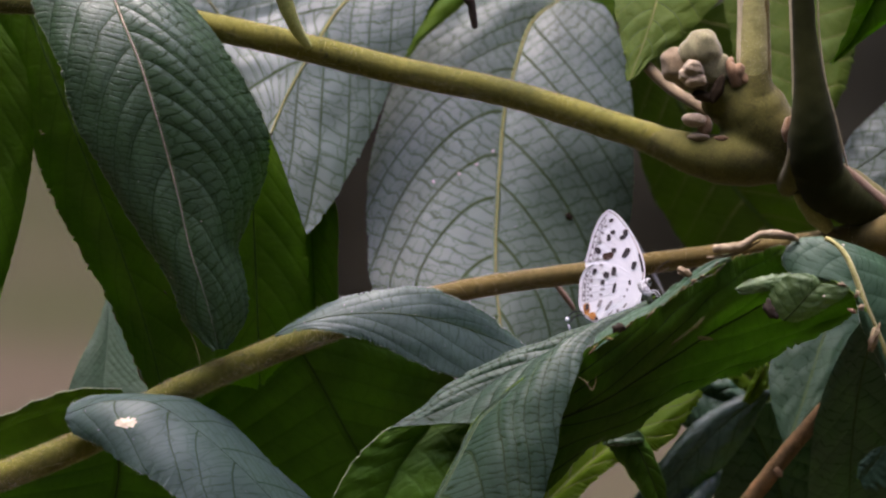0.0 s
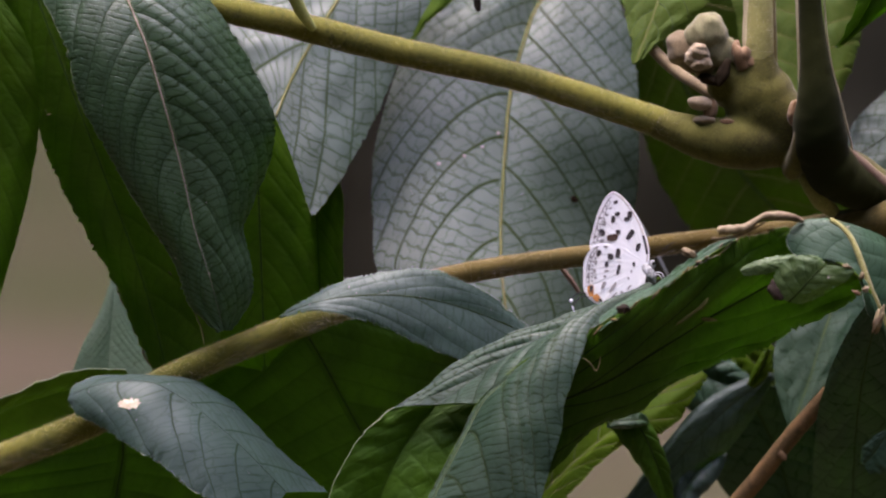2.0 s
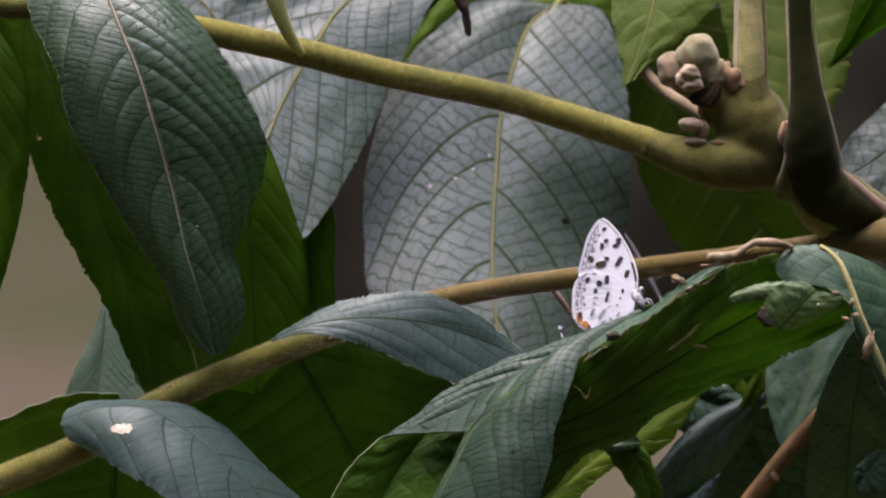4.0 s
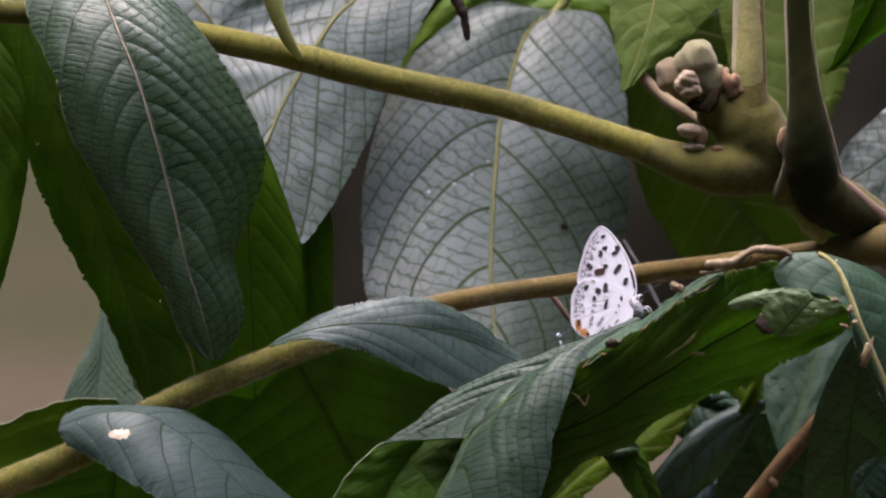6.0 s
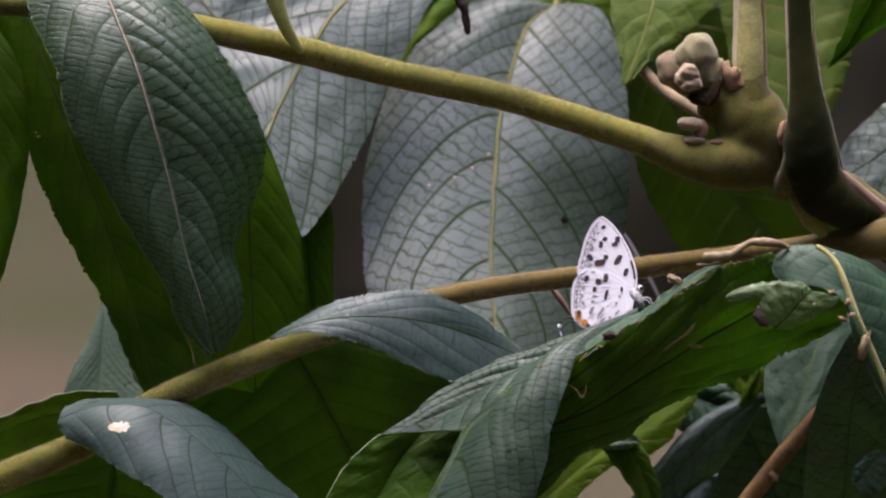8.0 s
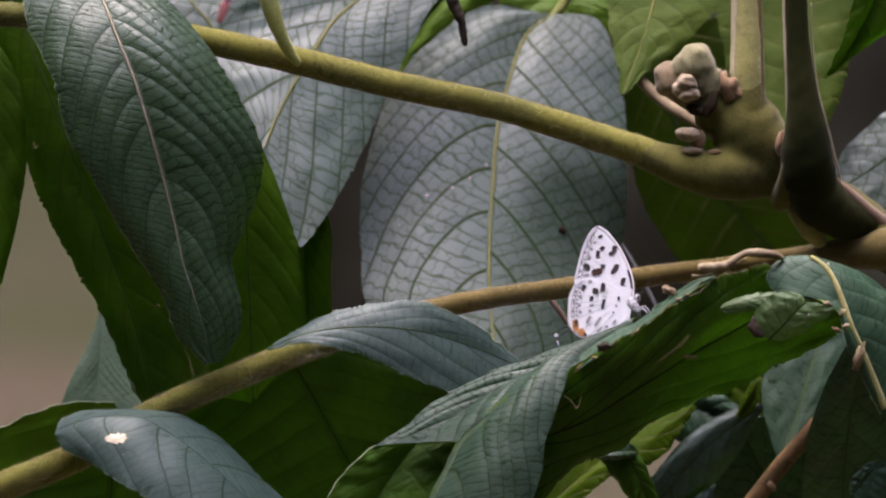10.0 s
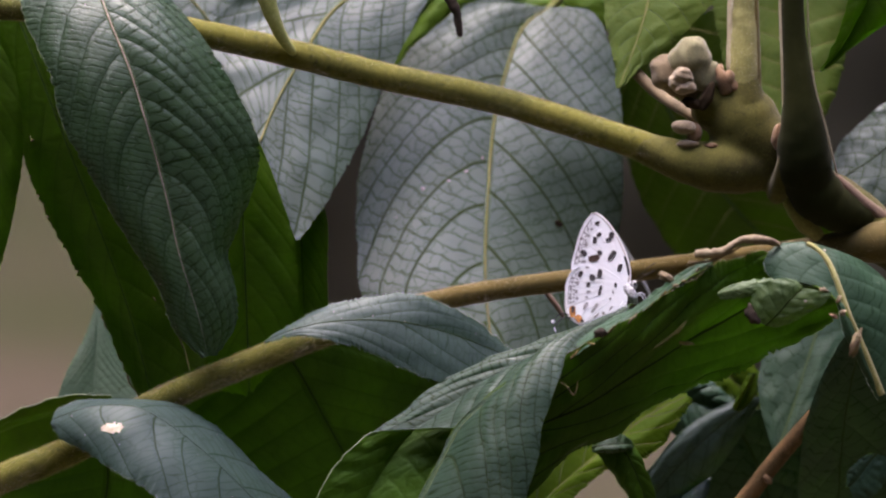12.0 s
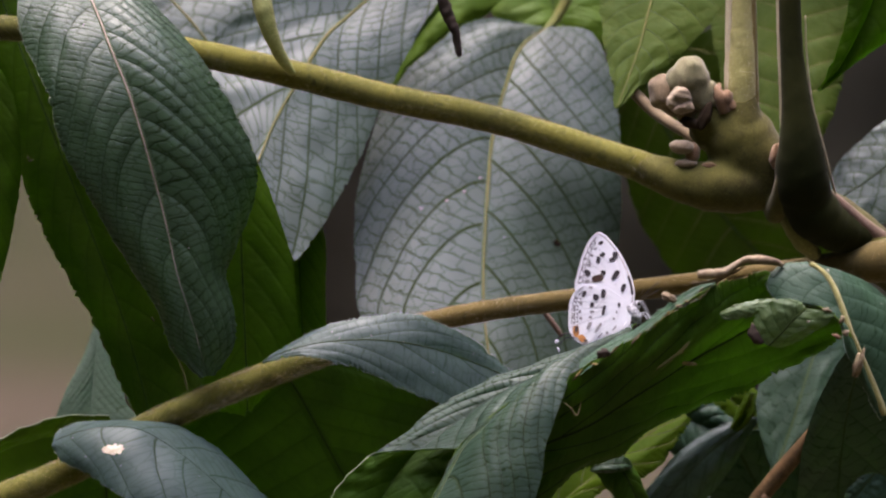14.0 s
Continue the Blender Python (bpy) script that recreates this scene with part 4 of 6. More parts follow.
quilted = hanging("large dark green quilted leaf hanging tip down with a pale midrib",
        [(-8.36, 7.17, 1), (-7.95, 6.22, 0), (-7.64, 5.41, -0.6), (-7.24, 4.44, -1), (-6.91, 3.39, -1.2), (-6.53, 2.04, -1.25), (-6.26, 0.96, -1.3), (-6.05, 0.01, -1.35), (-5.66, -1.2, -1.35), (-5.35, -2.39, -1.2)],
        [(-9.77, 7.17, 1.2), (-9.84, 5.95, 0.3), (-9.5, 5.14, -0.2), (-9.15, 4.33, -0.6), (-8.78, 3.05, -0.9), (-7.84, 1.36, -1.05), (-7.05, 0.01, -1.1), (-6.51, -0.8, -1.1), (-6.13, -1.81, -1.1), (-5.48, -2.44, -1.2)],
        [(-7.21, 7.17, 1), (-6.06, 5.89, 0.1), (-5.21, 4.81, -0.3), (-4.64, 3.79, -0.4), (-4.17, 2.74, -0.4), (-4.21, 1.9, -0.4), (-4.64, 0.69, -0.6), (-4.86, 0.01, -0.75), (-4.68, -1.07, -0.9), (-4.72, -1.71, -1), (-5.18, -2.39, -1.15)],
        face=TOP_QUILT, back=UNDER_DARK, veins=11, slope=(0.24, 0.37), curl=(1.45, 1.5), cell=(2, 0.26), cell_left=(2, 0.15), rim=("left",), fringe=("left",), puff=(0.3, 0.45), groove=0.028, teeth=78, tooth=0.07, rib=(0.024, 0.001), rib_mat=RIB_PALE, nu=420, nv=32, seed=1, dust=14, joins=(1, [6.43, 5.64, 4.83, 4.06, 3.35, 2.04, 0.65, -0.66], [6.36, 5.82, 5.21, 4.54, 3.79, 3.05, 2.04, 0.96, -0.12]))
tube("margin", [(-6.74, -0.09, -1.05), (-6.53, -0.66, -1.05), (-6.37, -1.07, -1.05), (-6.29, -1.4, -1.05), (-6.06, -1.94, -1.05), (-5.89, -2.35, -1.05), (-5.81, -2.75, -1.05)], (0.03, 0.02, 0.04, 0.035, 0.02, 0.025, 0.015), RIB_GREEN, quilted, "torn yellow-green margin", n=70, sides=8, lumps=0.8, seed=31)
shaded = hanging("broad dark green leaf hanging in shade, seen from below",
        [(-10.31, 6.76, 2.5), (-9.23, 3.93, 2.2), (-8.29, 1.5, 2), (-7.34, -1.07, 1.8), (-6.67, -3.5, 1.6)], [(-11.12, 6.22, 3), (-9.98, 3.52, 2.6), (-9.64, 1.9, 2.4), (-8.69, 0.01, 2.1), (-7.94, -1.34, 1.9), (-7.05, -3.39, 1.7)],
        [(-7.88, 6.49, 2.6), (-7.07, 3.93, 2.4), (-6.4, 0.82, 2.2), (-5.59, -1.61, 2), (-5.39, -2.82, 1.8)], face=UNDER_DARK, back=TOP, veins=11, teeth=64, tooth=0.11, rib=(0.01, 0.006), rib_mat=RIB_DARK, seed=6, rim=("left",), rim_mat=RIM_RED, rim_size=(0.008, 0.03), nu=300)
for x, z, d, a, turn in ((-6.63, -1.04, 1.74) + (0.13, -55), (-9.56, 2.75, 2.15) + (0.12, 20), (-9.61, 2.82, 2.2) + (0.07, -30)):
    lump("speck", (x, z, d), (a, 0.04, 0.02), OCHRE, shaded, "pale speck", turn=turn, rough=0.5, seed=int(a * 100))
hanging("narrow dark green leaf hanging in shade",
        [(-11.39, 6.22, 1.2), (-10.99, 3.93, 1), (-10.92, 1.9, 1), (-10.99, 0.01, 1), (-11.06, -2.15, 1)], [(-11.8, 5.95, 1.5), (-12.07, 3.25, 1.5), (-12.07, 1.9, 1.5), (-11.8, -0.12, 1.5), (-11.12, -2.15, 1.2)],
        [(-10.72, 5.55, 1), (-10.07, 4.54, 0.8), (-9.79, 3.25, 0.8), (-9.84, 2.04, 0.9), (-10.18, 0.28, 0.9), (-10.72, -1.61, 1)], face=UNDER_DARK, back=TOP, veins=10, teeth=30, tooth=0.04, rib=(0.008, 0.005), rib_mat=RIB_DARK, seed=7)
hanging("pale blue-green leaf showing its ribbed upper side",
        [(-7.94, -1.13, 5.4), (-8.02, -2.01, 4.9), (-8.09, -2.82, 4.5), (-8.15, -3.77, 4)], [(-8.02, -1.13, 5.4), (-8.32, -1.94, 4.9), (-8.72, -2.75, 4.4), (-9.07, -3.77, 3.9)], [(-7.83, -1.13, 5.4), (-7.55, -2.01, 5), (-7.21, -2.82, 4.6), (-6.74, -3.77, 4.1)],
        face=TOP_DULL, back=UNDER, veins=10, slope=0.5, cell=(1, 0.2), teeth=10, tooth=0.03, rib=None, seed=8, groove=0.01, wave=0.01, puff=(0.05, 0.05))
hanging("dark green shaded leaf behind the quilted leaf",
        [(-4.78, 3.52, 2.8), (-4.58, 1.9, 2.6), (-4.51, 0.28, 2.6), (-4.44, -1.34, 2.6), (-4.37, -3.23, 2.6)], [(-5.99, 3.25, 2.8), (-6.13, 1.9, 2.7), (-6.13, 0.28, 2.7), (-6.13, -1.88, 2.7), (-5.86, -2.82, 2.7), (-4.44, -3.36, 2.8)],
        [(-4.35, 3.25, 2.9), (-3.67, 1.5, 2.7), (-3.29, 0.28, 2.7), (-3.21, -1.07, 2.7), (-3.36, -2.01, 2.7), (-4.31, -3.25, 2.8)], face=UNDER_DARK, back=TOP, veins=9, teeth=30, tooth=0.05, rib=(0.02, 0.01), rib_mat=RIB_DARK, seed=9)
hanging("dark green shaded leaf deeper in the shrub",
        [(-3.29, 1.9, 4.4), (-3.16, 0.55, 4.4), (-3.09, -0.8, 4.4), (-3.02, -2.31, 4.4)], [(-3.83, 1.9, 4.4), (-3.83, 0.55, 4.4), (-3.77, -0.8, 4.4), (-3.09, -2.31, 4.4)], [(-2.69, 1.5, 4.5), (-2.52, 0.69, 4.5), (-2.52, -0.39, 4.5), (-2.56, -1.61, 4.5), (-2.96, -2.34, 4.4)],
        face=UNDER_DARK, back=TOP, veins=8, teeth=20, tooth=0.03, rib=(0.02, 0.01), rib_mat=RIB_DARK, seed=10)
hanging("broad leaf in deep shade below the lower stalk",
        [(-3.97, -1.61, 3.4), (-3.23, -2.69, 3.8), (-2.48, -4.04, 4.4), (-1.67, -5.52, 5), (-0.86, -7.01, 5.6)], [(-6.13, -2.69, 3.6), (-6.13, -3.77, 4), (-5.99, -4.85, 4.6), (-5.45, -5.93, 5.2), (-4.91, -7.01, 5.6)], [(-0.86, -1.61, 3.6), (0.08, -2.82, 4), (0.89, -4.04, 4.6), (1.43, -5.52, 5.2), (1.57, -7.01, 5.6)],
        face=UNDER_FOLD, back=TOP, veins=9, teeth=40, tooth=0.05, rib=(0.025, 0.012), rib_mat=RIB_DARK, seed=11)
hanging("dark green leaf in shade low in the shrub",
        [(-8.02, -4.04, 2.4), (-7.75, -5.12, 2.9), (-7.88, -6.2, 3.4), (-8.02, -7.01, 3.8)], [(-9.77, -4.31, 2.6), (-10.85, -5.25, 3), (-11.66, -6.2, 3.4), (-11.66, -7.01, 3.8)], [(-6.13, -3.36, 2.6), (-5.18, -4.85, 3.1), (-4.91, -6.2, 3.6), (-5.18, -7.01, 3.9)],
        face=UNDER_FOLD, back=TOP, veins=7, teeth=30, tooth=0.04, rib=(0.03, 0.02), rib_mat=RIB_DARK, seed=12)
hanging("grey-green glossy leaf with yellowish veins tapering to a point",
        [(-1.13, 6.9, 7.2), (-1.94, 6.22, 6.5), (-2.48, 5.74, 5.9), (-3.16, 4.68, 5), (-3.7, 3.73, 4.4), (-4.13, 2.71, 3.8)],
        [(-4.24, 6.9, 6.2), (-4.64, 6.22, 5.8), (-5.35, 5.41, 5.4), (-5.4, 4.6, 4.9), (-5.1, 3.66, 4.4), (-4.24, 2.58, 3.8)],
        [(0.62, 7.17, 7.2), (-0.19, 5.95, 6.4), (-0.84, 4.77, 5.8), (-1.27, 3.79, 5.3), (-1.88, 2.44, 4.4), (-2.48, 1.36, 3.6), (-3.25, 0.32, 2.9)],
        face=TOP_NET, back=UNDER, veins=8, slope=(0.15, 0.6), puff=(0.06, 0.1), groove=0.004, teeth=60, tooth=0.07, rib=(0.05, 0.025), rib_mat=RIB_GREEN, seed=13, thick=0.008, cell=(1.5, 0.24), curl=(1.2, 0.8), joins=(1, [6.36, 5.82, 4.54, 3.25], [6.76, 6.22, 5.41, 4.33, 3.12]), nu=260)
hanging("grey-green netted leaf behind the upper stalk",
        [(-6.53, 6.9, 8), (-5.86, 6.22, 7.4), (-5.32, 5.55, 7), (-4.91, 4.74, 6.6)], [(-7.61, 6.76, 8), (-7.21, 5.95, 7.4), (-6.53, 5.14, 7), (-5.45, 4.47, 6.8)], [(-4.64, 7.03, 8.2), (-4.24, 6.43, 7.8), (-4.64, 5.68, 7.4), (-4.85, 4.81, 7)],
        face=TOP_NET, back=UNDER, veins=5, teeth=20, tooth=0.03, rib=(0.03, 0.02), seed=14, cell=(2, 0.3), groove=0.005, puff=(0.04, 0.04), wave=0.02)
netted = hanging("big grey-green netted leaf hanging flat with a yellow-green midrib",
        [(2.78, 5.9, 9.39), (2.17, 5.47, 8.93), (1.77, 4.47, 8.18), (1.47, 3.25, 7.39), (1.35, 1.9, 6.59), (1.27, 0.55, 5.78), (1.27, -0.8, 4.98), (1.38, -1.88, 4.41), (1.5, -3.23, 3.81)],
        [(2.58, 5.95, 9.4), (1.16, 6.12, 9.02), (-0.05, 5.41, 8.32), (-1.07, 4.2, 7.53), (-1.57, 2.85, 6.73), (-1.81, 1.5, 6.0), (-1.81, 0.15, 5.3), (-1.62, -1.07, 4.6), (-0.32, -2.42, 4.03), (1.36, -3.29, 3.7)],
        [(2.92, 5.93, 9.4), (3.75, 5.85, 9.5), (4.29, 4.87, 8.9), (4.51, 3.52, 8.2), (4.56, 2.17, 7.7), (4.5, 0.96, 7.6), (4.25, -0.12, 7.3), (3.85, -1.34, 6.4), (3.1, -2.42, 5.2), (1.6, -3.29, 3.8)],
        face=TOP_NET, back=UNDER, veins=8, slope=(0.37, 0.3), curl=(1.6, 1.1), puff=(0.16, 0.3), groove=0.008, teeth=80, tooth=0.07, rib=(0.045, 0.02), rib_mat=RIB_GREEN, vein_mat=RIB_DARK, nu=320, nv=36, seed=15, thick=0.016, cell=(3, 0.3), dust=30, joins=(1, [5.52, 4.94, 4.27, 3.25, 2.24, 1.23, -0.15, -1.61], [5.41, 4.71, 3.73, 2.78, 1.57, 0.28, -1.47]))
hanging("mid-green leaf tip hanging behind the buds, seen from below",
        [(5.48, 7.44, 4.2), (5.21, 6.36, 3.6), (4.94, 5.35, 3), (4.43, 4, 2.3)], [(4, 7.57, 4.2), (4.02, 6.36, 3.6), (4.21, 5.28, 3), (4.4, 4.01, 2.3)], [(7.37, 7.44, 4.4), (6.83, 6.22, 3.7), (5.75, 5.12, 3.1), (4.48, 4.01, 2.3)],
        face=UNDER_OLIVE, back=TOP, veins=8, slope=0.2, teeth=34, tooth=0.1, rib=(0.03, 0.015), rib_mat=RIB_GREEN, vein_mat=RIB_MID, seed=16, puff=(0.08, 0.08), groove=0.008, nu=260)
hanging("broad dark green leaf seen from below behind the stem",
        [(4.94, 5.14, 11.6), (5.62, 3.52, 12), (6.83, 1.63, 12.6), (8.32, 0.01, 13.2), (9.4, -1.34, 13.6)], [(4.27, 4.87, 11.8), (4.4, 3.25, 12.2), (4.94, 1.5, 12.8), (6.02, -0.26, 13.2), (7.37, -1.34, 13.6)], [(7.37, 6.22, 11.6), (8.32, 4.33, 12), (8.99, 2.44, 12.6), (9.67, 0.82, 13.2), (9.67, -1.34, 13.8)],
        face=UNDER_OLIVE, back=TOP, veins=10, teeth=60, tooth=0.1, rib=(0.05, 0.025), rib_mat=RIB_MID, vein_mat=RIB_GREEN, seed=17, nu=260)
hanging("mid-green veined leaf seen from below between the stalks",
        [(8.45, 7.44, 7.2), (8.38, 5.95, 6.6), (8.42, 4.6, 6), (8.32, 3.25, 5.4), (8.25, 1.9, 4.8)], [(6.83, 7.44, 7.4), (6.7, 5.95, 6.8), (6.97, 4.6, 6.2), (7.37, 3.25, 5.6), (8.11, 1.9, 4.8)], [(10.21, 7.44, 7.4), (10.07, 5.95, 6.8), (9.83, 4.74, 6.2), (9.42, 3.39, 5.6), (8.45, 1.9, 4.8)],
        face=UNDER_OLIVE, back=TOP, veins=9, slope=-0.1, teeth=50, tooth=0.09, rib=(0.035, 0.02), rib_mat=RIB_MID, vein_mat=RIB_GREEN, seed=18, nu=260)
hanging("dark glossy leaf tip with a pale rolled margin",
        [(10.75, 7.44, 1.5), (10.48, 6.36, 1.5), (9.94, 5.41, 1.5), (9.26, 4.44, 1.5)], [(10.07, 7.44, 1.2), (9.94, 6.22, 1.2), (9.67, 5.28, 1.3), (9.25, 4.44, 1.5)], [(12.1, 7.44, 1.8), (11.29, 5.95, 1.8), (10.21, 5.14, 1.7), (9.29, 4.41, 1.5)],
        face=UNDER_DARK, back=TOP, veins=6, teeth=20, tooth=0.02, rib=(0.02, 0.01), rib_mat=RIB_DARK, seed=19)
hanging("pale blue-green leaf beside the stem",
        [(12.37, 3.93, 6.5), (11.29, 2.98, 6.2), (10.48, 2.31, 6), (9.4, 1.63, 5.8)], [(11.56, 4.33, 6.8), (10.61, 3.52, 6.6), (9.8, 2.78, 6.4), (9.33, 1.9, 6)], [(13.18, 2.44, 6), (11.83, 1.63, 5.8), (10.75, 1.23, 5.6), (9.46, 1.43, 5.6)],
        face=TOP_NET, back=UNDER, veins=7, teeth=20, tooth=0.03, rib=(0.03, 0.02), rib_mat=RIB_DARK, seed=20, cell=(2, 0.3), groove=0.004, puff=(0.05, 0.05))
hanging("bright green leaf edge above the netted leaf",
        [(0.89, 7.17, 10.6), (0.22, 6.36, 10.2), (-0.46, 5.55, 10), (-1.13, 4.47, 9.8)], [(0.08, 7.17, 10.6), (-0.46, 6.22, 10.2), (-0.93, 5.28, 10), (-1.27, 4.47, 9.8)], [(2.11, 7.03, 10.6), (1.3, 6.22, 10.2), (0.22, 5.41, 10), (-0.86, 4.2, 9.8)],
        face=UNDER, back=TOP, veins=6, teeth=20, tooth=0.03, rib=(0.02, 0.01), rib_mat=RIB_DARK, seed=21)
hanging("green leaf edge above the big netted leaf",
        [(2.92, 7.03, 11.1), (2.92, 6.49, 10.9), (3.19, 5.95, 10.6), (3.73, 5.55, 10.6)], [(1.57, 7.03, 11.1), (1.43, 6.36, 10.9), (1.97, 5.82, 10.6), (3.19, 5.41, 10.6)], [(4.94, 7.03, 11.1), (4.54, 6.36, 10.9), (4.27, 5.68, 10.6), (4, 5.14, 10.6)],
        face=UNDER, back=TOP, veins=6, teeth=20, tooth=0.03, rib=(0.02, 0.01), rib_mat=RIB_DARK, seed=22)
hanging("green leaf edge behind the upper stalk",
        [(-3.83, 7.03, 10.6), (-4.1, 6.36, 10.4), (-4.37, 5.68, 10.2), (-4.64, 5.01, 10)], [(-4.78, 7.03, 10.6), (-4.85, 6.36, 10.4), (-4.91, 5.68, 10.2), (-4.98, 5.01, 10)], [(-3.02, 7.03, 10.6), (-3.43, 6.36, 10.4), (-3.97, 5.55, 10.2), (-4.51, 4.94, 10)],
        face=UNDER, back=TOP, veins=6, teeth=20, tooth=0.03, rib=(0.02, 0.01), rib_mat=RIB_DARK, seed=23)
LOW = "leaves low in the shrub"
hanging("yellow-green backlit leaf low in the shrub",
        [(1.57, -7.01, 4.6), (3.05, -5.52, 4.8), (4.27, -4.51, 4.8), (5.21, -3.79, 4.8), (6.09, -3.36, 4.8)], [(1.03, -6.2, 5.6), (2.38, -4.85, 5.7), (4, -3.77, 5.8), (5.08, -3.09, 5.7), (6.09, -3.33, 4.9)], [(2.38, -7.01, 4.2), (3.46, -5.68, 4.3), (4.4, -5.01, 4.3), (5.35, -4.64, 4.4), (6.22, -3.42, 4.7)],
        group=LOW, face=UNDER_YOUNG, back=TOP, veins=8, teeth=40, tooth=0.12, rib=(0.03, 0.02), rib_mat=RIB_GREEN, vein_mat=RIB_GREEN, seed=24, nu=240)
hanging("small curled dark green leaf", [(4.24, -4.47, 1.6), (4.6, -4.71, 1.4), (4.94, -5.39, 1.6), (5.35, -6.6, 2)], [(3.83, -4.55, 1.6), (4.06, -4.85, 1.5), (4.54, -5.52, 1.7), (5.21, -6.67, 2)], [(4.74, -4.41, 1.8), (4.94, -4.78, 1.8), (5.14, -5.39, 1.9), (5.48, -6.6, 2)],
        group=LOW, face=UNDER_FOLD, back=TOP, veins=6, teeth=20, tooth=0.03, rib=(0.02, 0.01), rib_mat=RIB_DARK, seed=25)
hanging("rolled blue-green top of the small curled leaf", [(3.83, -4.58, 1.3), (4.2, -4.52, 1), (4.54, -4.5, 1.2), (4.75, -4.52, 1.6)], [(3.86, -4.52, 1.6), (4.2, -4.39, 1.6), (4.54, -4.39, 1.7), (4.75, -4.47, 1.8)], [(3.86, -4.63, 1.4), (4.2, -4.71, 1), (4.54, -4.66, 1.2), (4.75, -4.58, 1.6)],
        group=LOW, face=TOP_QUILT, back=UNDER, veins=6, teeth=10, tooth=0.02, rib=(0.02, 0.01), rib_mat=RIB_DARK, seed=26, nu=40, nv=10)
hanging("blue-green dull leaf low in the shrub", [(7.84, -3.39, 5.8), (6.97, -3.97, 5.7), (6.16, -4.71, 5.7), (5.35, -5.66, 5.7), (4.4, -7.01, 5.7)], [(7.78, -3.36, 5.8), (6.83, -3.6, 5.8), (5.82, -4.31, 5.8), (5.08, -5.25, 5.9), (4, -6.74, 6)], [(7.8, -3.44, 5.8), (7.37, -4.31, 5.9), (6.83, -5.05, 6), (6.02, -5.93, 6), (4.94, -7.14, 6)],
        group=LOW, face=TOP_SMOOTH, back=UNDER, groove=0.003, puff=(0.12, 0.12), veins=7, slope=0.3, teeth=20, tooth=0.03, rib=(0.012, 0.008), rib_mat=RIB_DARK, seed=27, cell=(1, 0.6))
hanging("pale yellow-green leaf tip low in the shrub", [(7.7, -2.79, 5.5), (7.51, -3.23, 5.5), (7.25, -3.69, 5.5)], [(7.55, -2.82, 5.5), (7.32, -3.27, 5.5), (7.16, -3.65, 5.5)], [(7.83, -2.82, 5.6), (7.7, -3.29, 5.6), (7.34, -3.71, 5.5)],
        group=LOW, face=UNDER_YOUNG, back=TOP, veins=5, teeth=8, tooth=0.02, rib=(0.02, 0.01), rib_mat=RIB_GREEN, seed=35, nu=50, nv=12)
# the dull skin stands in for the shade under the bitten leaf
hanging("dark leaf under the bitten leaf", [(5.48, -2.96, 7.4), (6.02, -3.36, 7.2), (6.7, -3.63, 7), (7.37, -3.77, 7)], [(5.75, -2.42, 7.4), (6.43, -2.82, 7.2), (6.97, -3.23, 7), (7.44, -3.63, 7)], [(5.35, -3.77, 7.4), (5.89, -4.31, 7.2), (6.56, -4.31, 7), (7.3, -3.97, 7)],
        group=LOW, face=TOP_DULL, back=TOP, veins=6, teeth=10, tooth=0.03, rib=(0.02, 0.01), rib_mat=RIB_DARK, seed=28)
hanging("pale grey-green veined leaf low in the shrub", [(9.67, -0.39, 6), (8.99, -2.42, 5.2), (8.65, -3.5, 4.8), (8.25, -4.64, 4.4)], [(8.32, -0.8, 6), (7.82, -2.69, 5.3), (7.8, -3.36, 5), (8.15, -4.64, 4.5)], [(10.75, -0.8, 6), (9.67, -2.42, 5.2), (9.26, -3.36, 4.8), (8.34, -4.67, 4.4)],
        group=LOW, face=TOP_DULL, back=UNDER, veins=8, slope=0.25, groove=0.003, puff=(0.08, 0.08), teeth=20, tooth=0.03, rib=(0.03, 0.015), rib_mat=RIB_MID, seed=29, cell=(1.5, 0.3))
# dull skins on the next two leaves replace part of their deep shade
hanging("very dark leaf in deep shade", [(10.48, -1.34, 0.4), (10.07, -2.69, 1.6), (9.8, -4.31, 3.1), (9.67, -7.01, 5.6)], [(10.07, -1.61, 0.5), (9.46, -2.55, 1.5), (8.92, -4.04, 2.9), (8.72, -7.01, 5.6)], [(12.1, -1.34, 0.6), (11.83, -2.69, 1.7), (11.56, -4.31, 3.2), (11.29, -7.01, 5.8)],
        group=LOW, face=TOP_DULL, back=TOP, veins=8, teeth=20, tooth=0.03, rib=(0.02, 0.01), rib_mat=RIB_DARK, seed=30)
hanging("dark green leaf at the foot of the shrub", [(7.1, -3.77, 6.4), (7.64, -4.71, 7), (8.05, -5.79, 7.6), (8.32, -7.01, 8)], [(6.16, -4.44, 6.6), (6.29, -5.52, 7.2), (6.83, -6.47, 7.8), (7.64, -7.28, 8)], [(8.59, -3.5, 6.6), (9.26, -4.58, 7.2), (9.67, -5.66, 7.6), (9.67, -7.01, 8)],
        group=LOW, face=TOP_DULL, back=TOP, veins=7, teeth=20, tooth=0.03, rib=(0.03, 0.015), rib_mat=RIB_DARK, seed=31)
hanging("small pale grey-green leaf in shade", [(10.61, -4.71, 2), (10.34, -5.05, 2), (10.14, -5.32, 2), (9.96, -5.52, 2)], [(10.48, -4.71, 2), (10.14, -4.91, 2), (9.91, -5.18, 2), (9.88, -5.52, 2)], [(11.02, -4.85, 2), (10.81, -5.39, 2), (10.54, -5.72, 2), (10.07, -5.76, 2)],
        group=LOW, face=TOP_DULL, back=UNDER, veins=6, groove=0.004, puff=(0.08, 0.08), teeth=10, tooth=0.03, rib=(0.02, 0.01), rib_mat=RIB_DARK, seed=32, nu=60, nv=14)
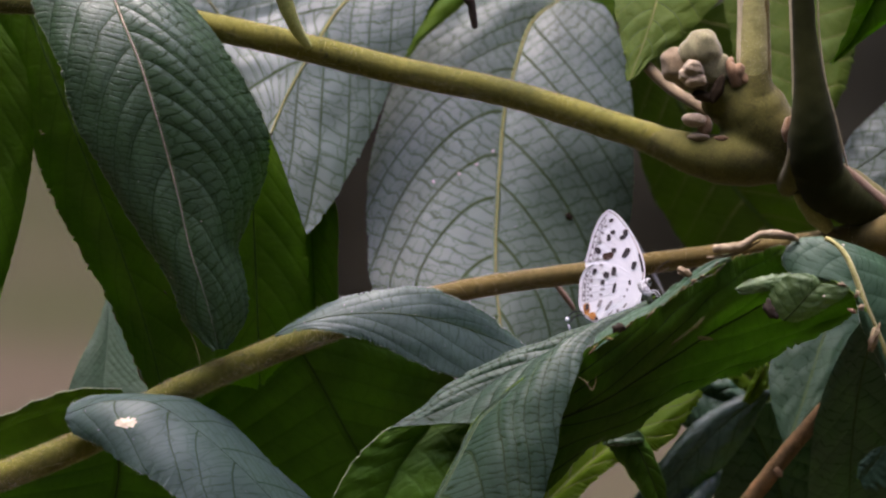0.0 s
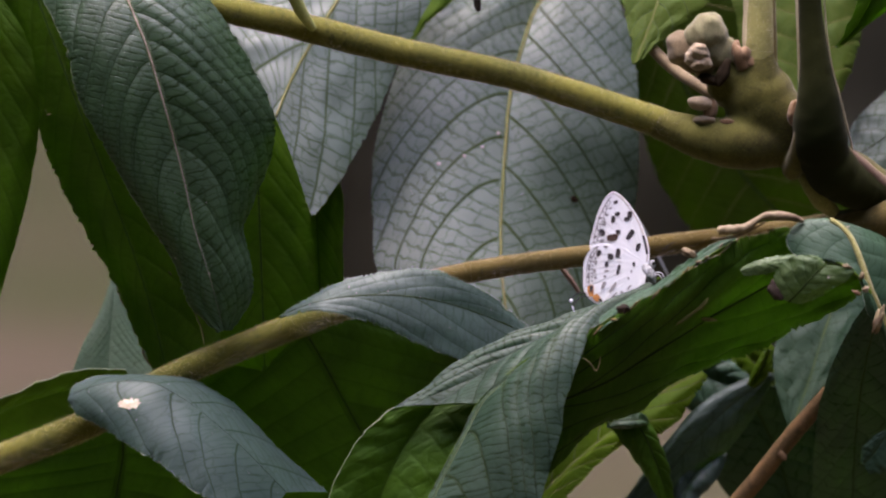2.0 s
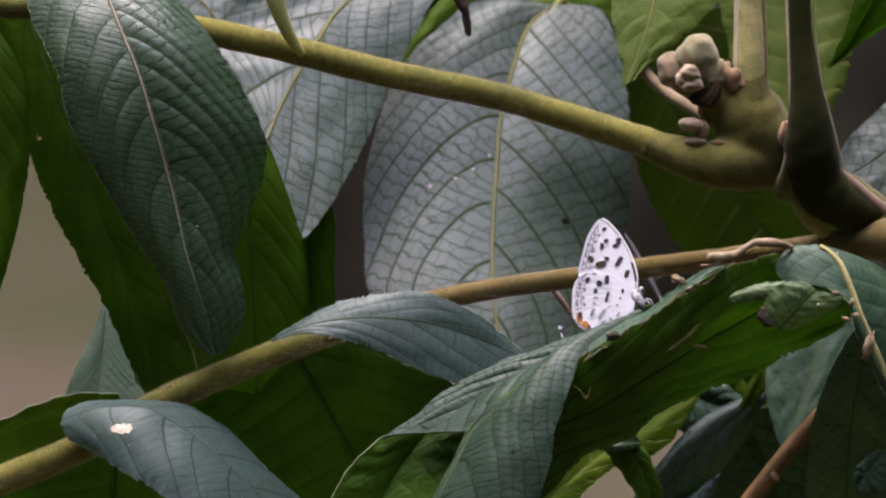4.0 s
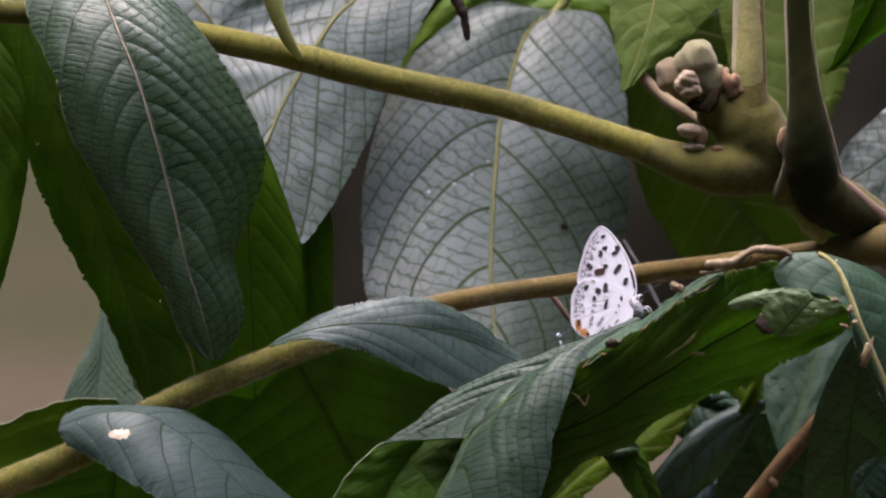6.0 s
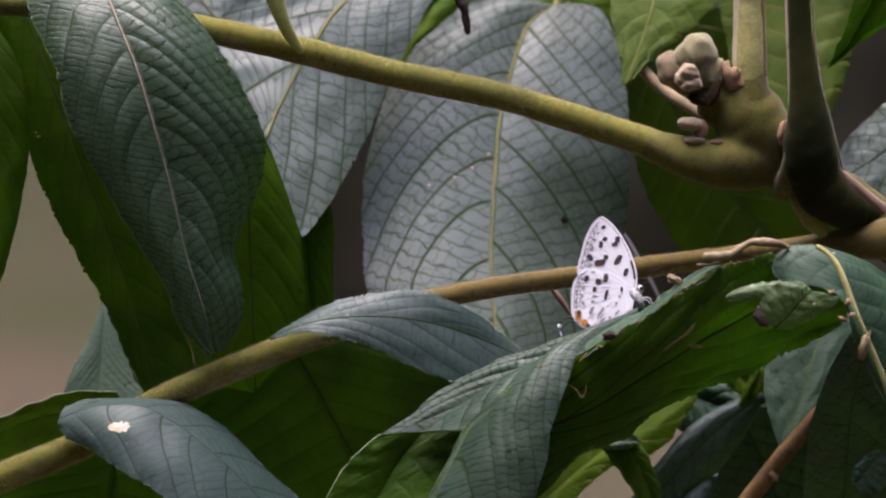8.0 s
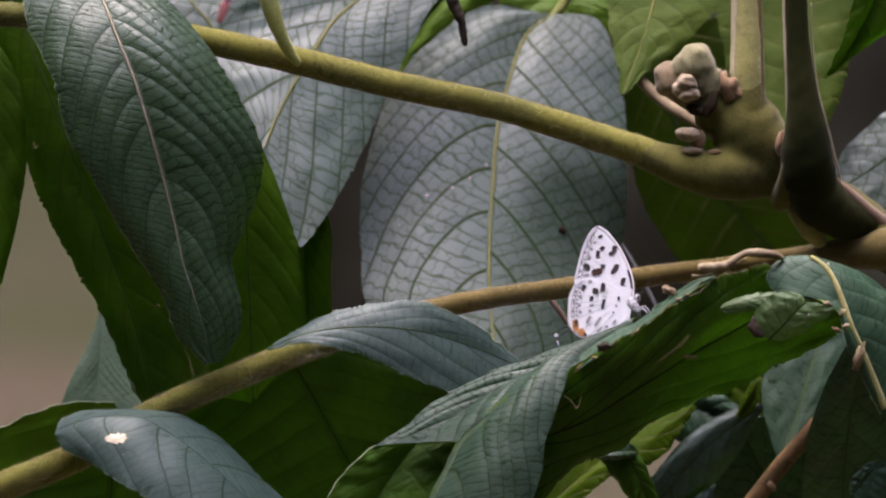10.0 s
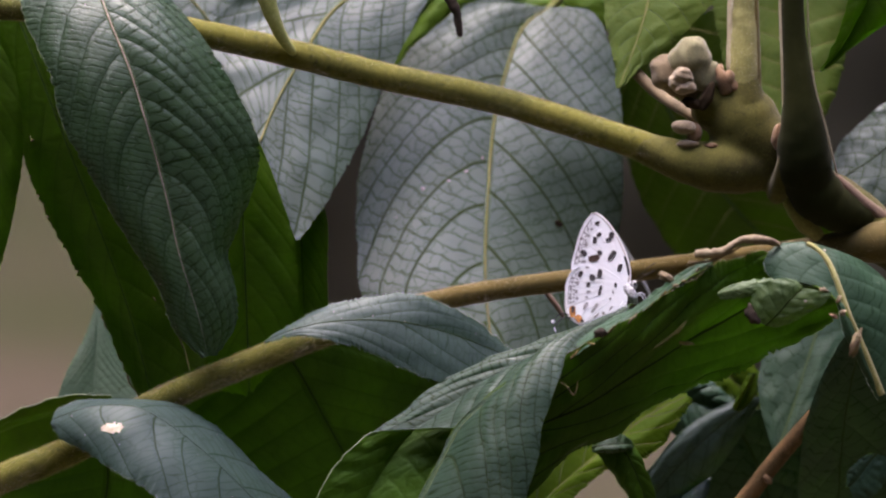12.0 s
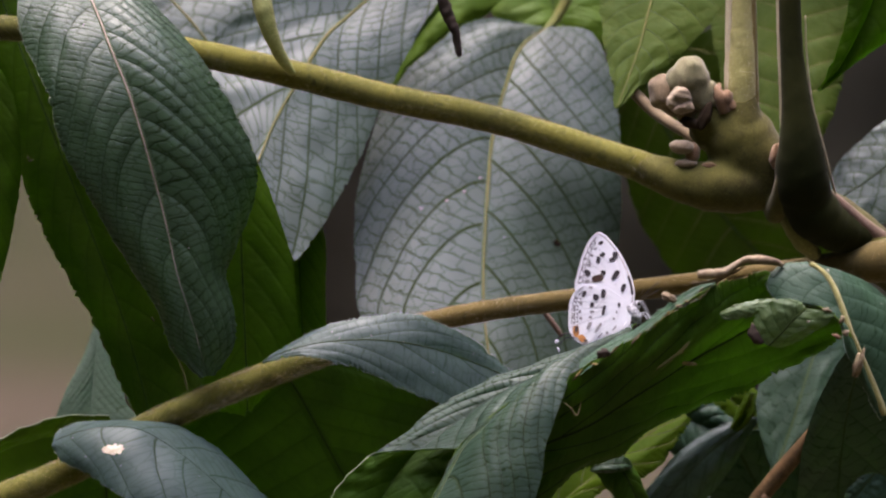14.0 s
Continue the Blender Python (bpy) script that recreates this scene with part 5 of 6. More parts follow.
for x, z, d in [(-0.23, 1.61, 5.98), (0.8, 2.02, 6.4), (1.19, 2.34, 6.74), (0.38, 1.8, 6.14), (4, 1.5, 7.74)]:
    lump("speck", (x, z, d), (0.07, 0.06, 0.03), PALE_SPOT, netted, "white speck", rough=0.3, seed=int(x * 10))
lump("torn_spot", (3.02, 0.78, 6.64), (0.2, 0.13, 0.03), DARK_SPOT, netted, "reddish brown torn spot", turn=-30, rough=0.7, seed=27)
brown = tube("twig", [(6.7, -6.74, 3.8), (7.44, -5.86, 3.7), (8.18, -4.91, 3.6), (8.99, -3.97, 3.5), (9.94, -2.96, 3.4)], (0.22, 0.22, 0.21, 0.2, 0.19), TWIG, n=50, lumps=0.05)
tagged(brown, "brown woody twig with a pale scar", "twig")
pale = tube("pale_stalk", [(4.31, 0.62, 9.5), (4.81, -0.19, 9.3), (5.32, -1.17, 9)], (0.035, 0.045, 0.03), PALE_GREY, n=30)
tagged(pale, "pale grey stalk out of focus behind the butterfly", "stalk")
red = tube("young_stalk", [(2.71, -0.86, 3.4), (2.92, -1.13, 3.4), (3.13, -1.44, 3.4)], (0.06, 0.07, 0.05), YOUNG_STALK, n=20)
tagged(red, "thin reddish stalk behind the butterfly", "stalk")
hanging("yellow-green young leaf low in the shrub", [(6.29, -2.42, 8), (6.97, -2.82, 8), (7.44, -3.23, 8), (7.84, -3.7, 8)], [(6.97, -1.88, 8.4), (7.51, -2.42, 8.4), (7.91, -2.96, 8.3), (7.94, -3.66, 8)], [(6.02, -2.96, 7.6), (6.56, -3.23, 7.6), (7.1, -3.52, 7.8), (7.75, -3.74, 8)],
        group=LOW, face=UNDER_YOUNG, back=TOP, veins=6, teeth=10, tooth=0.03, rib=(0.03, 0.02), rib_mat=RIB_GREEN, seed=33, nu=70, nv=16)
hanging("pale grey-green leaf edge at the foot of the shrub", [(6.63, -5.28, 6.2), (6.22, -5.55, 6), (5.82, -5.93, 5.8), (5.48, -6.6, 5.6)], [(6.56, -5.25, 6.2), (6.02, -5.45, 6.2), (5.62, -5.82, 6), (5.28, -6.53, 5.8)], [(6.67, -5.31, 6.2), (6.53, -5.76, 5.8), (6.16, -6.2, 5.6), (5.68, -6.67, 5.4)],
        group=LOW, face=TOP_SMOOTH, back=UNDER, veins=6, teeth=10, tooth=0.03, rib=(0.02, 0.01), rib_mat=RIB_DARK, seed=34, nu=60, nv=14)
tagged(lump("twig_scar", (8.01, -5.33, 3.44), (0.16, 0.3, 0.1), BUD_BROWN, brown, turn=38, rough=0.3, seed=25), "pale scar")
base = tube("leaf_stalk", [(3.32, 6.76, 10.2), (2.98, 6.12, 9.9), (2.71, 5.85, 9.5)], (0.13, 0.12, 0.08), RIB_GREEN, n=20)
tagged(base, "yellow-green stalk of the big netted leaf", "stalk")
tendril = tube("tendril", [(-4.1, 7.57, 0.2), (-3.86, 6.22, 0.1), (-3.67, 5.62, 0.2), (-3.43, 5.14, 0.4), (-3.19, 4.82, 0.6)], (0.26, 0.22, 0.17, 0.14, 0.09), POD, n=40, lumps=0.1)
tagged(tendril, "yellow-green tendril hanging down across the upper stalk", "tendril")
withered = tube("withered_tip", [(0.22, 7.03, 1), (0.51, 6.22, 1), (0.68, 5.82, 1), (0.73, 5.48, 1), (0.77, 5.28, 1)], (0.15, 0.14, 0.1, 0.09, 0.06), BLACK_DRY, n=40, lumps=0.3)
tagged(withered, "blackened withered leaf tip hanging down", "dead leaf")

# ---- the folded leaf that carries the butterfly ----
perch = thing("folded_leaf", at((9.19, 0.22, -2.5)), "folded dark green leaf with a bitten brown margin", "leaf")
leaf([(4.81, -1.34, -1.8), (3.59, -1.97, -1.9), (2.38, -2.55, -2), (1.43, -3.05, -2.1), (0.55, -3.66, -2.2), (-0.19, -4.2, -2.3)],
     [(5.08, -1.12, -1.4), (3.73, -1.73, -1.4), (2.44, -2.17, -1.5), (1.36, -2.58, -1.6), (0.22, -3.17, -1.7), (-0.59, -3.82, -1.9), (-1.27, -4.28, -2)],
     [(4.67, -1.46, -2.8), (3.46, -2.19, -3), (2.38, -2.93, -3.1), (1.57, -3.54, -3.1), (0.89, -4.17, -3.1)],
     perch, "upper_blade", face=TOP, back=UNDER, veins=7, slope=0.35, cell=(1.4, 0.18), puff=(0.1, 0.12), groove=0.03, teeth=30, tooth=0.04, rib=None, seed=41)
leaf([(3.66, -2.07, -3.5), (4.27, -1.77, -3.5), (4.94, -1.44, -3.6), (5.58, -1.0, -3.9), (6.18, -0.54, -4.1), (6.86, -0.16, -4.2)],
     [(3.56, -1.92, -3.0), (4.27, -1.61, -3.0), (4.94, -1.34, -3.1), (5.51, -0.92, -3.5), (6.13, -0.46, -3.9), (6.8, -0.11, -4.1)],
     [(3.59, -2.44, -4.15), (4.27, -2.0, -4.35), (4.99, -1.54, -4.4), (5.62, -1.06, -4.45), (6.22, -0.61, -4.4), (6.9, -0.24, -4.35)],
     perch, "upper_blade", face=TOP_DULL, back=UNDER, veins=6, slope=0.3, puff=(0.03, 0.03), groove=0.006, teeth=20, tooth=0.03, rib=None, seed=49, nu=120, nv=12, fringe=("left",))
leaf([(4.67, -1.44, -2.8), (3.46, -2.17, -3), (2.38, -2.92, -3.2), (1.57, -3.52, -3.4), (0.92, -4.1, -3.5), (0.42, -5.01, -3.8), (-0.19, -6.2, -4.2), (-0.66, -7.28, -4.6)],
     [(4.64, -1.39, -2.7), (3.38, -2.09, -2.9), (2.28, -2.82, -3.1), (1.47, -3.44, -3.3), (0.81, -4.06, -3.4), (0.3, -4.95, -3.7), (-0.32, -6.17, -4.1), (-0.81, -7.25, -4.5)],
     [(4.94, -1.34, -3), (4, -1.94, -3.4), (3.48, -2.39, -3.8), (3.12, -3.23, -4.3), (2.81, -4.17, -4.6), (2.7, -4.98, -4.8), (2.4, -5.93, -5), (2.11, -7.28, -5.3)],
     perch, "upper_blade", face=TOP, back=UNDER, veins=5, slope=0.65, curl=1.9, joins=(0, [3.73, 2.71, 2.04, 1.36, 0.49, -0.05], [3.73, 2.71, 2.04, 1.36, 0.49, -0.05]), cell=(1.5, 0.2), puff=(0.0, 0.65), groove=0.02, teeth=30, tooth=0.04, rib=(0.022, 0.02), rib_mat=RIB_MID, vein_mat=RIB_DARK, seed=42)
leaf([(-0.26, -4.2, -1.6), (-0.8, -4.85, -1.7), (-1.34, -5.79, -1.8), (-1.81, -7.01, -1.8)], [(-1.27, -4.27, -1.9), (-1.94, -4.85, -2), (-2.59, -5.87, -2), (-3.02, -7.01, -2)], [(0.89, -4.1, -1.8), (0.55, -4.85, -2), (0.01, -5.93, -2.2), (-0.53, -7.14, -2.3)],
     perch, "under_blade", face=UNDER_FOLD, back=TOP, veins=5, slope=0.3, groove=0.004, puff=(0.1, 0.1), teeth=24, tooth=0.04, rim=("left",), rib=None, seed=43)
leaf([(2.65, -4.1, -3.2), (3.73, -3.66, -3.5), (4.54, -3.17, -3.6), (5.62, -2.48, -3.7), (6.97, -1.67, -3.7), (8.32, -1, -3.6), (9.67, -0.66, -3.4)],
     [(3.39, -2.44, -4), (4.27, -1.9, -4.3), (5.21, -1.34, -4.5), (6.02, -0.8, -4.5), (6.97, -0.28, -4.4), (8.18, 0.07, -4), (9.26, 0.12, -3.4)],
     [(2.31, -5.99, -2.8), (3.05, -5.14, -2.8), (4.27, -4.44, -2.8), (5.62, -3.58, -2.7), (6.97, -3.01, -2.7), (8.32, -2.39, -2.7), (9.67, -1.67, -2.8), (10.48, -1.07, -2.8)],
     perch, "under_blade", face=UNDER_FOLD, back=TOP, veins=4, slope=0.8, puff=(0.25, 0.2), groove=0.03, teeth=74, tooth=0.14, wave=0.16, rim=("left",), rim_mat=RIM_BITTEN, rim_size=(0.004, 0.024), fringe=("left",), rib=(0.035, 0.03), rib_mat=RIB_DARK, vein_mat=RIB_DARK, seed=44, nu=380, nv=30)
# hidden extra blade, added to stop light shining through the fold
leaf([(2.92, -3.77, -2.3), (4.0, -2.96, -2.3), (5.21, -2.31, -2.3), (6.43, -1.63, -2.3)], [(3.46, -2.69, -2.2), (4.2, -2.2, -2.2), (5.21, -1.67, -2.2), (6.29, -1.0, -2.2)], [(2.92, -4.71, -2.4), (4.0, -3.97, -2.4), (5.35, -3.16, -2.4), (6.56, -2.35, -2.4)],
     perch, "under_blade", face=UNDER_FOLD, back=TOP, veins=4, slope=0.3, puff=(0.05, 0.05), groove=0.01, teeth=10, tooth=0.03, rib=None, seed=48, nu=60, nv=14)
leaf([(9.15, 0.26, -4.2), (9.56, -0.08, -4.4), (9.83, -0.63, -4.6), (10.11, -1.44, -4.7), (10.42, -2.15, -4.6), (10.91, -3.36, -4.4)],
     [(9.02, 0.28, -4), (8.42, 0.2, -4.1), (8.1, -0.19, -4.3), (8.34, -0.61, -4.5), (9.13, -0.76, -4.65), (9.77, -1.0, -4.7), (9.99, -1.77, -4.8), (10.34, -2.55, -4.6), (10.83, -3.5, -4.4)],
     [(9.26, 0.23, -4.2), (10.07, 0.01, -4), (10.88, -0.46, -3.8), (11.56, -1.34, -3.8), (11.69, -2.69, -4), (11.56, -3.97, -4.2)],
     perch, "curled_blade", face=TOP_DULL, back=UNDER, veins=7, slope=0.25, cell=(2, 0.16), puff=(0.15, 0.15), groove=0.012, teeth=30, tooth=0.06, rib=(0.06, 0.1), rib_mat=STALK_PALE, fringe=("left",), seed=45, nu=110, dust=10)
leaf([(6.99, -0.97, -4.8), (7.37, -0.86, -4.9), (7.84, -0.8, -4.9), (8.29, -0.76, -4.8)], [(7.05, -0.88, -4.75), (7.3, -0.76, -4.8), (7.71, -0.65, -4.8), (8.32, -0.57, -4.7)], [(7.1, -1.09, -4.8), (7.44, -1.08, -4.85), (7.8, -0.97, -4.85), (8.25, -0.95, -4.8)],
     perch, "curled_lobe", face=TOP_FRESH, back=UNDER, veins=5, puff=(0.02, 0.03), wave=0.03, groove=0.005, teeth=12, tooth=0.06, rib=None, seed=46, nu=60, nv=14)
leaf([(8.15, -1.7, -5.0), (8.48, -1.38, -5.1), (8.75, -1.07, -5.15), (9.03, -0.81, -5.1)], [(7.86, -1.57, -4.95), (7.79, -1.27, -5.0), (7.92, -0.9, -5.05), (8.25, -0.63, -5.1), (8.65, -0.57, -5.1), (8.92, -0.66, -5.05)], [(8.48, -1.76, -4.9), (8.86, -1.57, -5.0), (9.26, -1.35, -5.05), (9.6, -1.15, -5.1), (9.75, -0.92, -5.1)],
     perch, "curled_lobe", face=TOP_FRESH, back=UNDER, veins=5, slope=0.2, cell=(1.5, 0.25), puff=(0.1, 0.06), wave=0.04, groove=0.006, teeth=16, tooth=0.07, rib=(0.02, 0.02), rib_mat=RIB_DARK, seed=47, nu=80, nv=18)
tube("dry_tip", [(6.48, 0.0, -4.45), (6.83, 0.01, -4.5), (7.13, 0.07, -4.5), (7.37, 0.23, -4.45), (7.57, 0.34, -4.4), (7.84, 0.35, -4.35), (8.18, 0.32, -4.3), (8.48, 0.23, -4.2)], (0.11, 0.12, 0.1, 0.075, 0.08, 0.11, 0.1, 0.06), DRY_TAN, perch, "dry tan curled strip", n=60, lumps=0.25)
tube("dry_tip", [(6.32, -0.2, -4.45), (6.63, -0.19, -4.5), (6.97, -0.11, -4.5), (7.3, 0.04, -4.45), (7.57, 0.2, -4.4)], (0.04, 0.035, 0.03, 0.03, 0.02), BUD_DULL, perch, "thin brown dry strip", n=40, lumps=0.3)
tube("bite_mark", [(6.25, -1.61, -4.3), (6.09, -1.8, -4.26), (5.89, -1.96, -4.2), (5.62, -2.15, -4.14), (5.37, -2.31, -4.06)], (0.02, 0.05, 0.03, 0.045, 0.015), RIB_GREEN, perch, "pale green torn flap", n=40, sides=10, lumps=0.7, seed=7, flat=0.5)
lump("bite_mark", (6.23, -2.13, -3.86), (0.36, 0.11, 0.04), OCHRE, perch, "ochre bite mark", turn=-6, rough=0.5, seed=8)
tube("bite_mark", [(3.24, -3.06, -3.95), (3.4, -3.17, -3.95), (3.55, -3.36, -3.9), (3.63, -3.23, -3.92), (3.66, -3.01, -4)], (0.008, 0.015, 0.028, 0.018, 0.008), OCHRE, perch, "ochre tear", n=40, sides=8, lumps=0.5, seed=9, flat=0.5)
for x, z, tan in ((3.59, -2.35, 1), (3.97, -2.09, 1), (4.46, -1.74, 1), (4.97, -1.49, 0), (5.72, -0.89, 1), (5.99, -0.69, 0), (6.18, -0.58, 1), (6.53, -0.3, 0)):
    size = 0.17 + 0.09 * math.sin(x * 23)
    lump("crumb", (x, z - 0.06, -4.45 - 0.12 * math.sin((x - 3.5) * 0.7)), (size * 1.1, 0.05, 0.05), RIM_BITTEN if tan else DRY, perch, "dry crumb of the bitten margin", turn=25 + 30 * math.sin(x * 9), rough=0.9, seed=int(x * 20))
lump("dead_flake", (5.76, -0.56, -4.3), (0.36, 0.2, 0.16), BUD_DULL, perch, turn=-25, rough=0.6, seed=21)
lump("dead_flake", (7.84, -1.44, -5), (0.3, 0.5, 0.15), BLACK_DRY, perch, turn=30, rough=0.6, seed=22)
lump("dead_flake", (9.9, -1.07, -4.95), (0.1, 0.2, 0.08), DRY, perch, turn=-20, rough=0.9, seed=60)
lump("dead_flake", (9.99, -1.4, -4.95), (0.12, 0.14, 0.08), DRY_TAN, perch, turn=-20, rough=0.9, seed=61)
lump("dead_flake", (9.77, -1.47, -4.95), (0.2, 0.07, 0.08), BUD_BROWN, perch, turn=-20, rough=0.9, seed=62)
lump("dead_flake", (10.29, -2.28, -4.8), (0.13, 0.3, 0.08), BUD_DULL, perch, turn=-20, rough=0.9, seed=63)
lump("dead_flake", (9.53, -0.85, -5.1), (0.2, 0.09, 0.08), DRY, perch, turn=-20, rough=0.9, seed=64)
lump("dead_flake", (10.31, -2.08, -4.9), (0.2, 0.6, 0.12), DRY, perch, turn=-20, rough=0.6, seed=23)
for x, z, d, a in ((9.45, -0.89, -5.09) + (0.1,), (9.56, 0.09, -4.29) + (0.07,), (9.1, -1.12, -5.18) + (0.05,)):
    lump("speck", (x, z, d), (a, 0.05, 0.04), PALE_SPOT, perch, "white speck", turn=10, rough=0.4, seed=int(a * 100))
lump("dead_flake", (4.2, -1.88, -4.7), (0.3, 0.22, 0.12), BLACK_DRY, perch, turn=20, rough=0.6, seed=24)

# ---- the butterfly ----
butterfly = thing("butterfly", at((4.74, -1.27, -2.7)), "white butterfly with black spots and an orange patch, wings closed", "butterfly")


def wing_depth(x, z, root, deep, lean):
    """How far behind a wing's skin lies: the closed wings lean back a little."""
    return deep + lean * math.hypot(x - root[0], z - root[1]) + 0.2 * (z - root[1])


def wing(name, root, outline, deep, lean, label, cup):
    """A wing from its root and the plan outline, slightly cupped, with scales of thickness."""
    edge = spline([(*p, 0) for p in outline + outline[:1]], 91)[:-1, :2]
    rings, k = 12, len(edge)
    verts, faces = [], []
    for side in (-1, 1):
        verts.append(at((root[0], root[1], deep + side * 0.004)))
        for i in range(1, rings + 1):
            f = i / rings
            for j in range(k):
                x = root[0] + (edge[j, 0] - root[0]) * f
                z = root[1] + (edge[j, 1] - root[1]) * f
                d = wing_depth(x, z, root, deep, lean) + cup * math.sin(f * 3.1) + 0.002 * math.sin(j * 0.7) * f
                verts.append(at((x, z, d + side * 0.004 * (1 - 0.9 * f ** 6))))
    half = 1 + rings * k
    for s, o in ((0, 0), (1, half)):
        for j in range(k):
            m = (j + 1) % k
            f = (o, o + 1 + j, o + 1 + m)
            faces.append(f if s else f[::-1])
            for i in range(rings - 1):
                a, b = o + 1 + i * k, o + 1 + (i + 1) * k
                f = (a + j, b + j, b + m, a + m)
                faces.append(f if s else f[::-1])
    e = 1 + (rings - 1) * k
    for j in range(k):
        m = (j + 1) % k
        faces.append((e + j, e + m, half + e + m, half + e + j))
    return mesh_object(name, verts, faces, WING, butterfly, label, smooth=False)


def spots(parent, root, deep, lean, rows, mat, name="spot"):
    """Flat dark scale patches on a wing: x, z, length, width in cm and turn in degrees."""
    for i, (x, z, a, b, turn) in enumerate(rows):
        c, s = math.cos(radians(turn)), math.sin(radians(turn))
        ring, k = [], 14
        for j in range(k):
            w = 2 * math.pi * j / k
            r = 1 + 0.08 * math.sin(2 * w + i * 2.1) + 0.05 * math.sin(3 * w + i)
            px, pz = [q / 2 * math.copysign(abs(f(w)) ** 0.65, f(w)) * r for q, f in ((a, math.cos), (b, math.sin))]
            ring.append((x + px * c - pz * s, z + px * s + pz * c))
        verts = []
        for lift in (0.016, 0.004):
            for q in ring:
                d = wing_depth(q[0], q[1], root, deep, lean)
                verts.append(at((q[0], q[1], d - lift)))
        faces = [tuple(range(k))] + [(j, k + j, k + (j + 1) % k, (j + 1) % k) for j in range(k)]
        mesh_object(name, verts, faces, mat, parent, smooth=False)


def line_on(parent, name, points, root, deep, lean, r, mat, n=40):
    pts = [(x, z, wing_depth(x, z, root, deep, lean) - 0.006) for x, z, _ in points]
    return tube(name, pts, [r] * len(pts), mat, parent, n=n, sides=5)


ROOT = (4.77, -0.8, -2)[:2]
FORE = [p[:2] for p in [(4.78, -0.8, -2), (4.79, -0.53, -2), (4.74, -0.23, -2), (4.58, 0.18, -2), (4.37, 0.53, -2), (4.13, 0.81, -2), (3.93, 0.92, -2), (3.77, 0.77, -2), (3.6, 0.43, -2), (3.5, 0.07, -2), (3.4, -0.31, -2), (3.46, -0.55, -2), (4, -0.69, -2)]]
HIND = [p[:2] for p in [(4.77, -0.82, -2), (4.51, -0.61, -2), (4.2, -0.39, -2), (3.89, -0.31, -2), (3.62, -0.34, -2), (3.4, -0.5, -2), (3.29, -0.72, -2), (3.27, -1.01, -2), (3.27, -1.31, -2), (3.33, -1.51, -2), (3.47, -1.65, -2), (3.65, -1.73, -2), (4, -1.62, -2), (4.37, -1.51, -2), (4.67, -1.34, -2)]]
NEAR_F, NEAR_H, FAR_F, FAR_H = -2.78, -2.81, -2.58, -2.52
forewing = wing("forewing", ROOT, FORE, NEAR_F, -0.02, "white forewing with black spots", 0.0)
hindwing = wing("hindwing", ROOT, HIND, NEAR_H, -0.02, "white hindwing with dark spots and an orange corner", 0.0)
shift = [(x + 0.04, z + 0.02) for x, z in FORE]
wing("forewing", ROOT, shift, FAR_F, 0.02, "white far forewing", 0.0)
wing("hindwing", ROOT, [(x - 0.02, z - 0.02) for x, z in HIND], FAR_H, 0.02, "white far hindwing", 0.0)
spots(forewing, ROOT, NEAR_F, -0.02, [(4.02, 0.68, 0.121, 0.081, 20), (4.06, 0.4, 0.121, 0.108, 40), (3.96, 0.27, 0.108, 0.162, -10), (4.36, 0.39, 0.162, 0.121, 80), (4.29, 0.28, 0.135, 0.108, 20), (4.37, -0.09, 0.297, 0.108, 58), (4.56, -0.39, 0.108, 0.202, -12), (4.08, -0.03, 0.108, 0.121, 0), (3.7, -0.04, 0.135, 0.162, 30)], WING_BLACK)
spots(forewing, ROOT, NEAR_F, -0.02, [(3.94, -0.16, 0.270, 0.162, 8)], WING_BROWN)
spots(hindwing, ROOT, NEAR_H, -0.02, [(3.62, -0.54, 0.095, 0.162, -20), (3.9, -0.62, 0.135, 0.162, -10), (4.08, -0.53, 0.121, 0.202, -10), (3.81, -0.8, 0.095, 0.121, 0), (4.09, -0.93, 0.068, 0.270, -15), (4.46, -0.8, 0.068, 0.108, 0)], WING_BLACK)
spots(hindwing, ROOT, NEAR_H, -0.02, [(3.43, -1.43, 0.15, 0.27, 8), (3.57, -1.6, 0.15, 0.2, 35)], ORANGE, "orange_patch")
spots(hindwing, ROOT, NEAR_H - 0.012, -0.02, [(3.44, -1.38, 0.08, 0.15, 0), (3.66, -1.66, 0.08, 0.09, 0)], WING_BLACK)
spots(forewing, ROOT, NEAR_F, -0.02, [(3.89, 0.54, 0.081, 0.054, 20), (3.81, 0.38, 0.068, 0.068, 0), (3.75, 0.18, 0.081, 0.121, 0), (3.69, -0.24, 0.121, 0.068, 0), (3.63, 0.3, 0.054, 0.068, 0), (3.58, 0.08, 0.054, 0.081, 0), (3.52, -0.15, 0.054, 0.081, 0)], WING_GREY, "grey_spot")
spots(hindwing, ROOT, NEAR_H, -0.02, [(3.55, -0.76, 0.068, 0.108, 0), (3.78, -0.38, 0.095, 0.054, 0), (3.81, -0.96, 0.121, 0.054, 10), (3.52, -0.96, 0.068, 0.081, 0), (3.54, -1.12, 0.068, 0.081, 0), (3.77, -1.09, 0.081, 0.054, 0), (3.74, -1.3, 0.081, 0.202, -22), (3.96, -1.35, 0.068, 0.297, -35), (4.17, -1.47, 0.081, 0.068, 0), (4, -1.53, 0.041, 0.175, -45), (4.4, -0.97, 0.041, 0.081, 0), (4.33, -1.13, 0.054, 0.054, 0), (4.35, -1.35, 0.041, 0.148, -35), (3.42, -0.63, 0.054, 0.095, 0), (3.38, -0.86, 0.041, 0.095, 0), (3.36, -1.09, 0.041, 0.081, 0)], WING_GREY, "grey_spot")
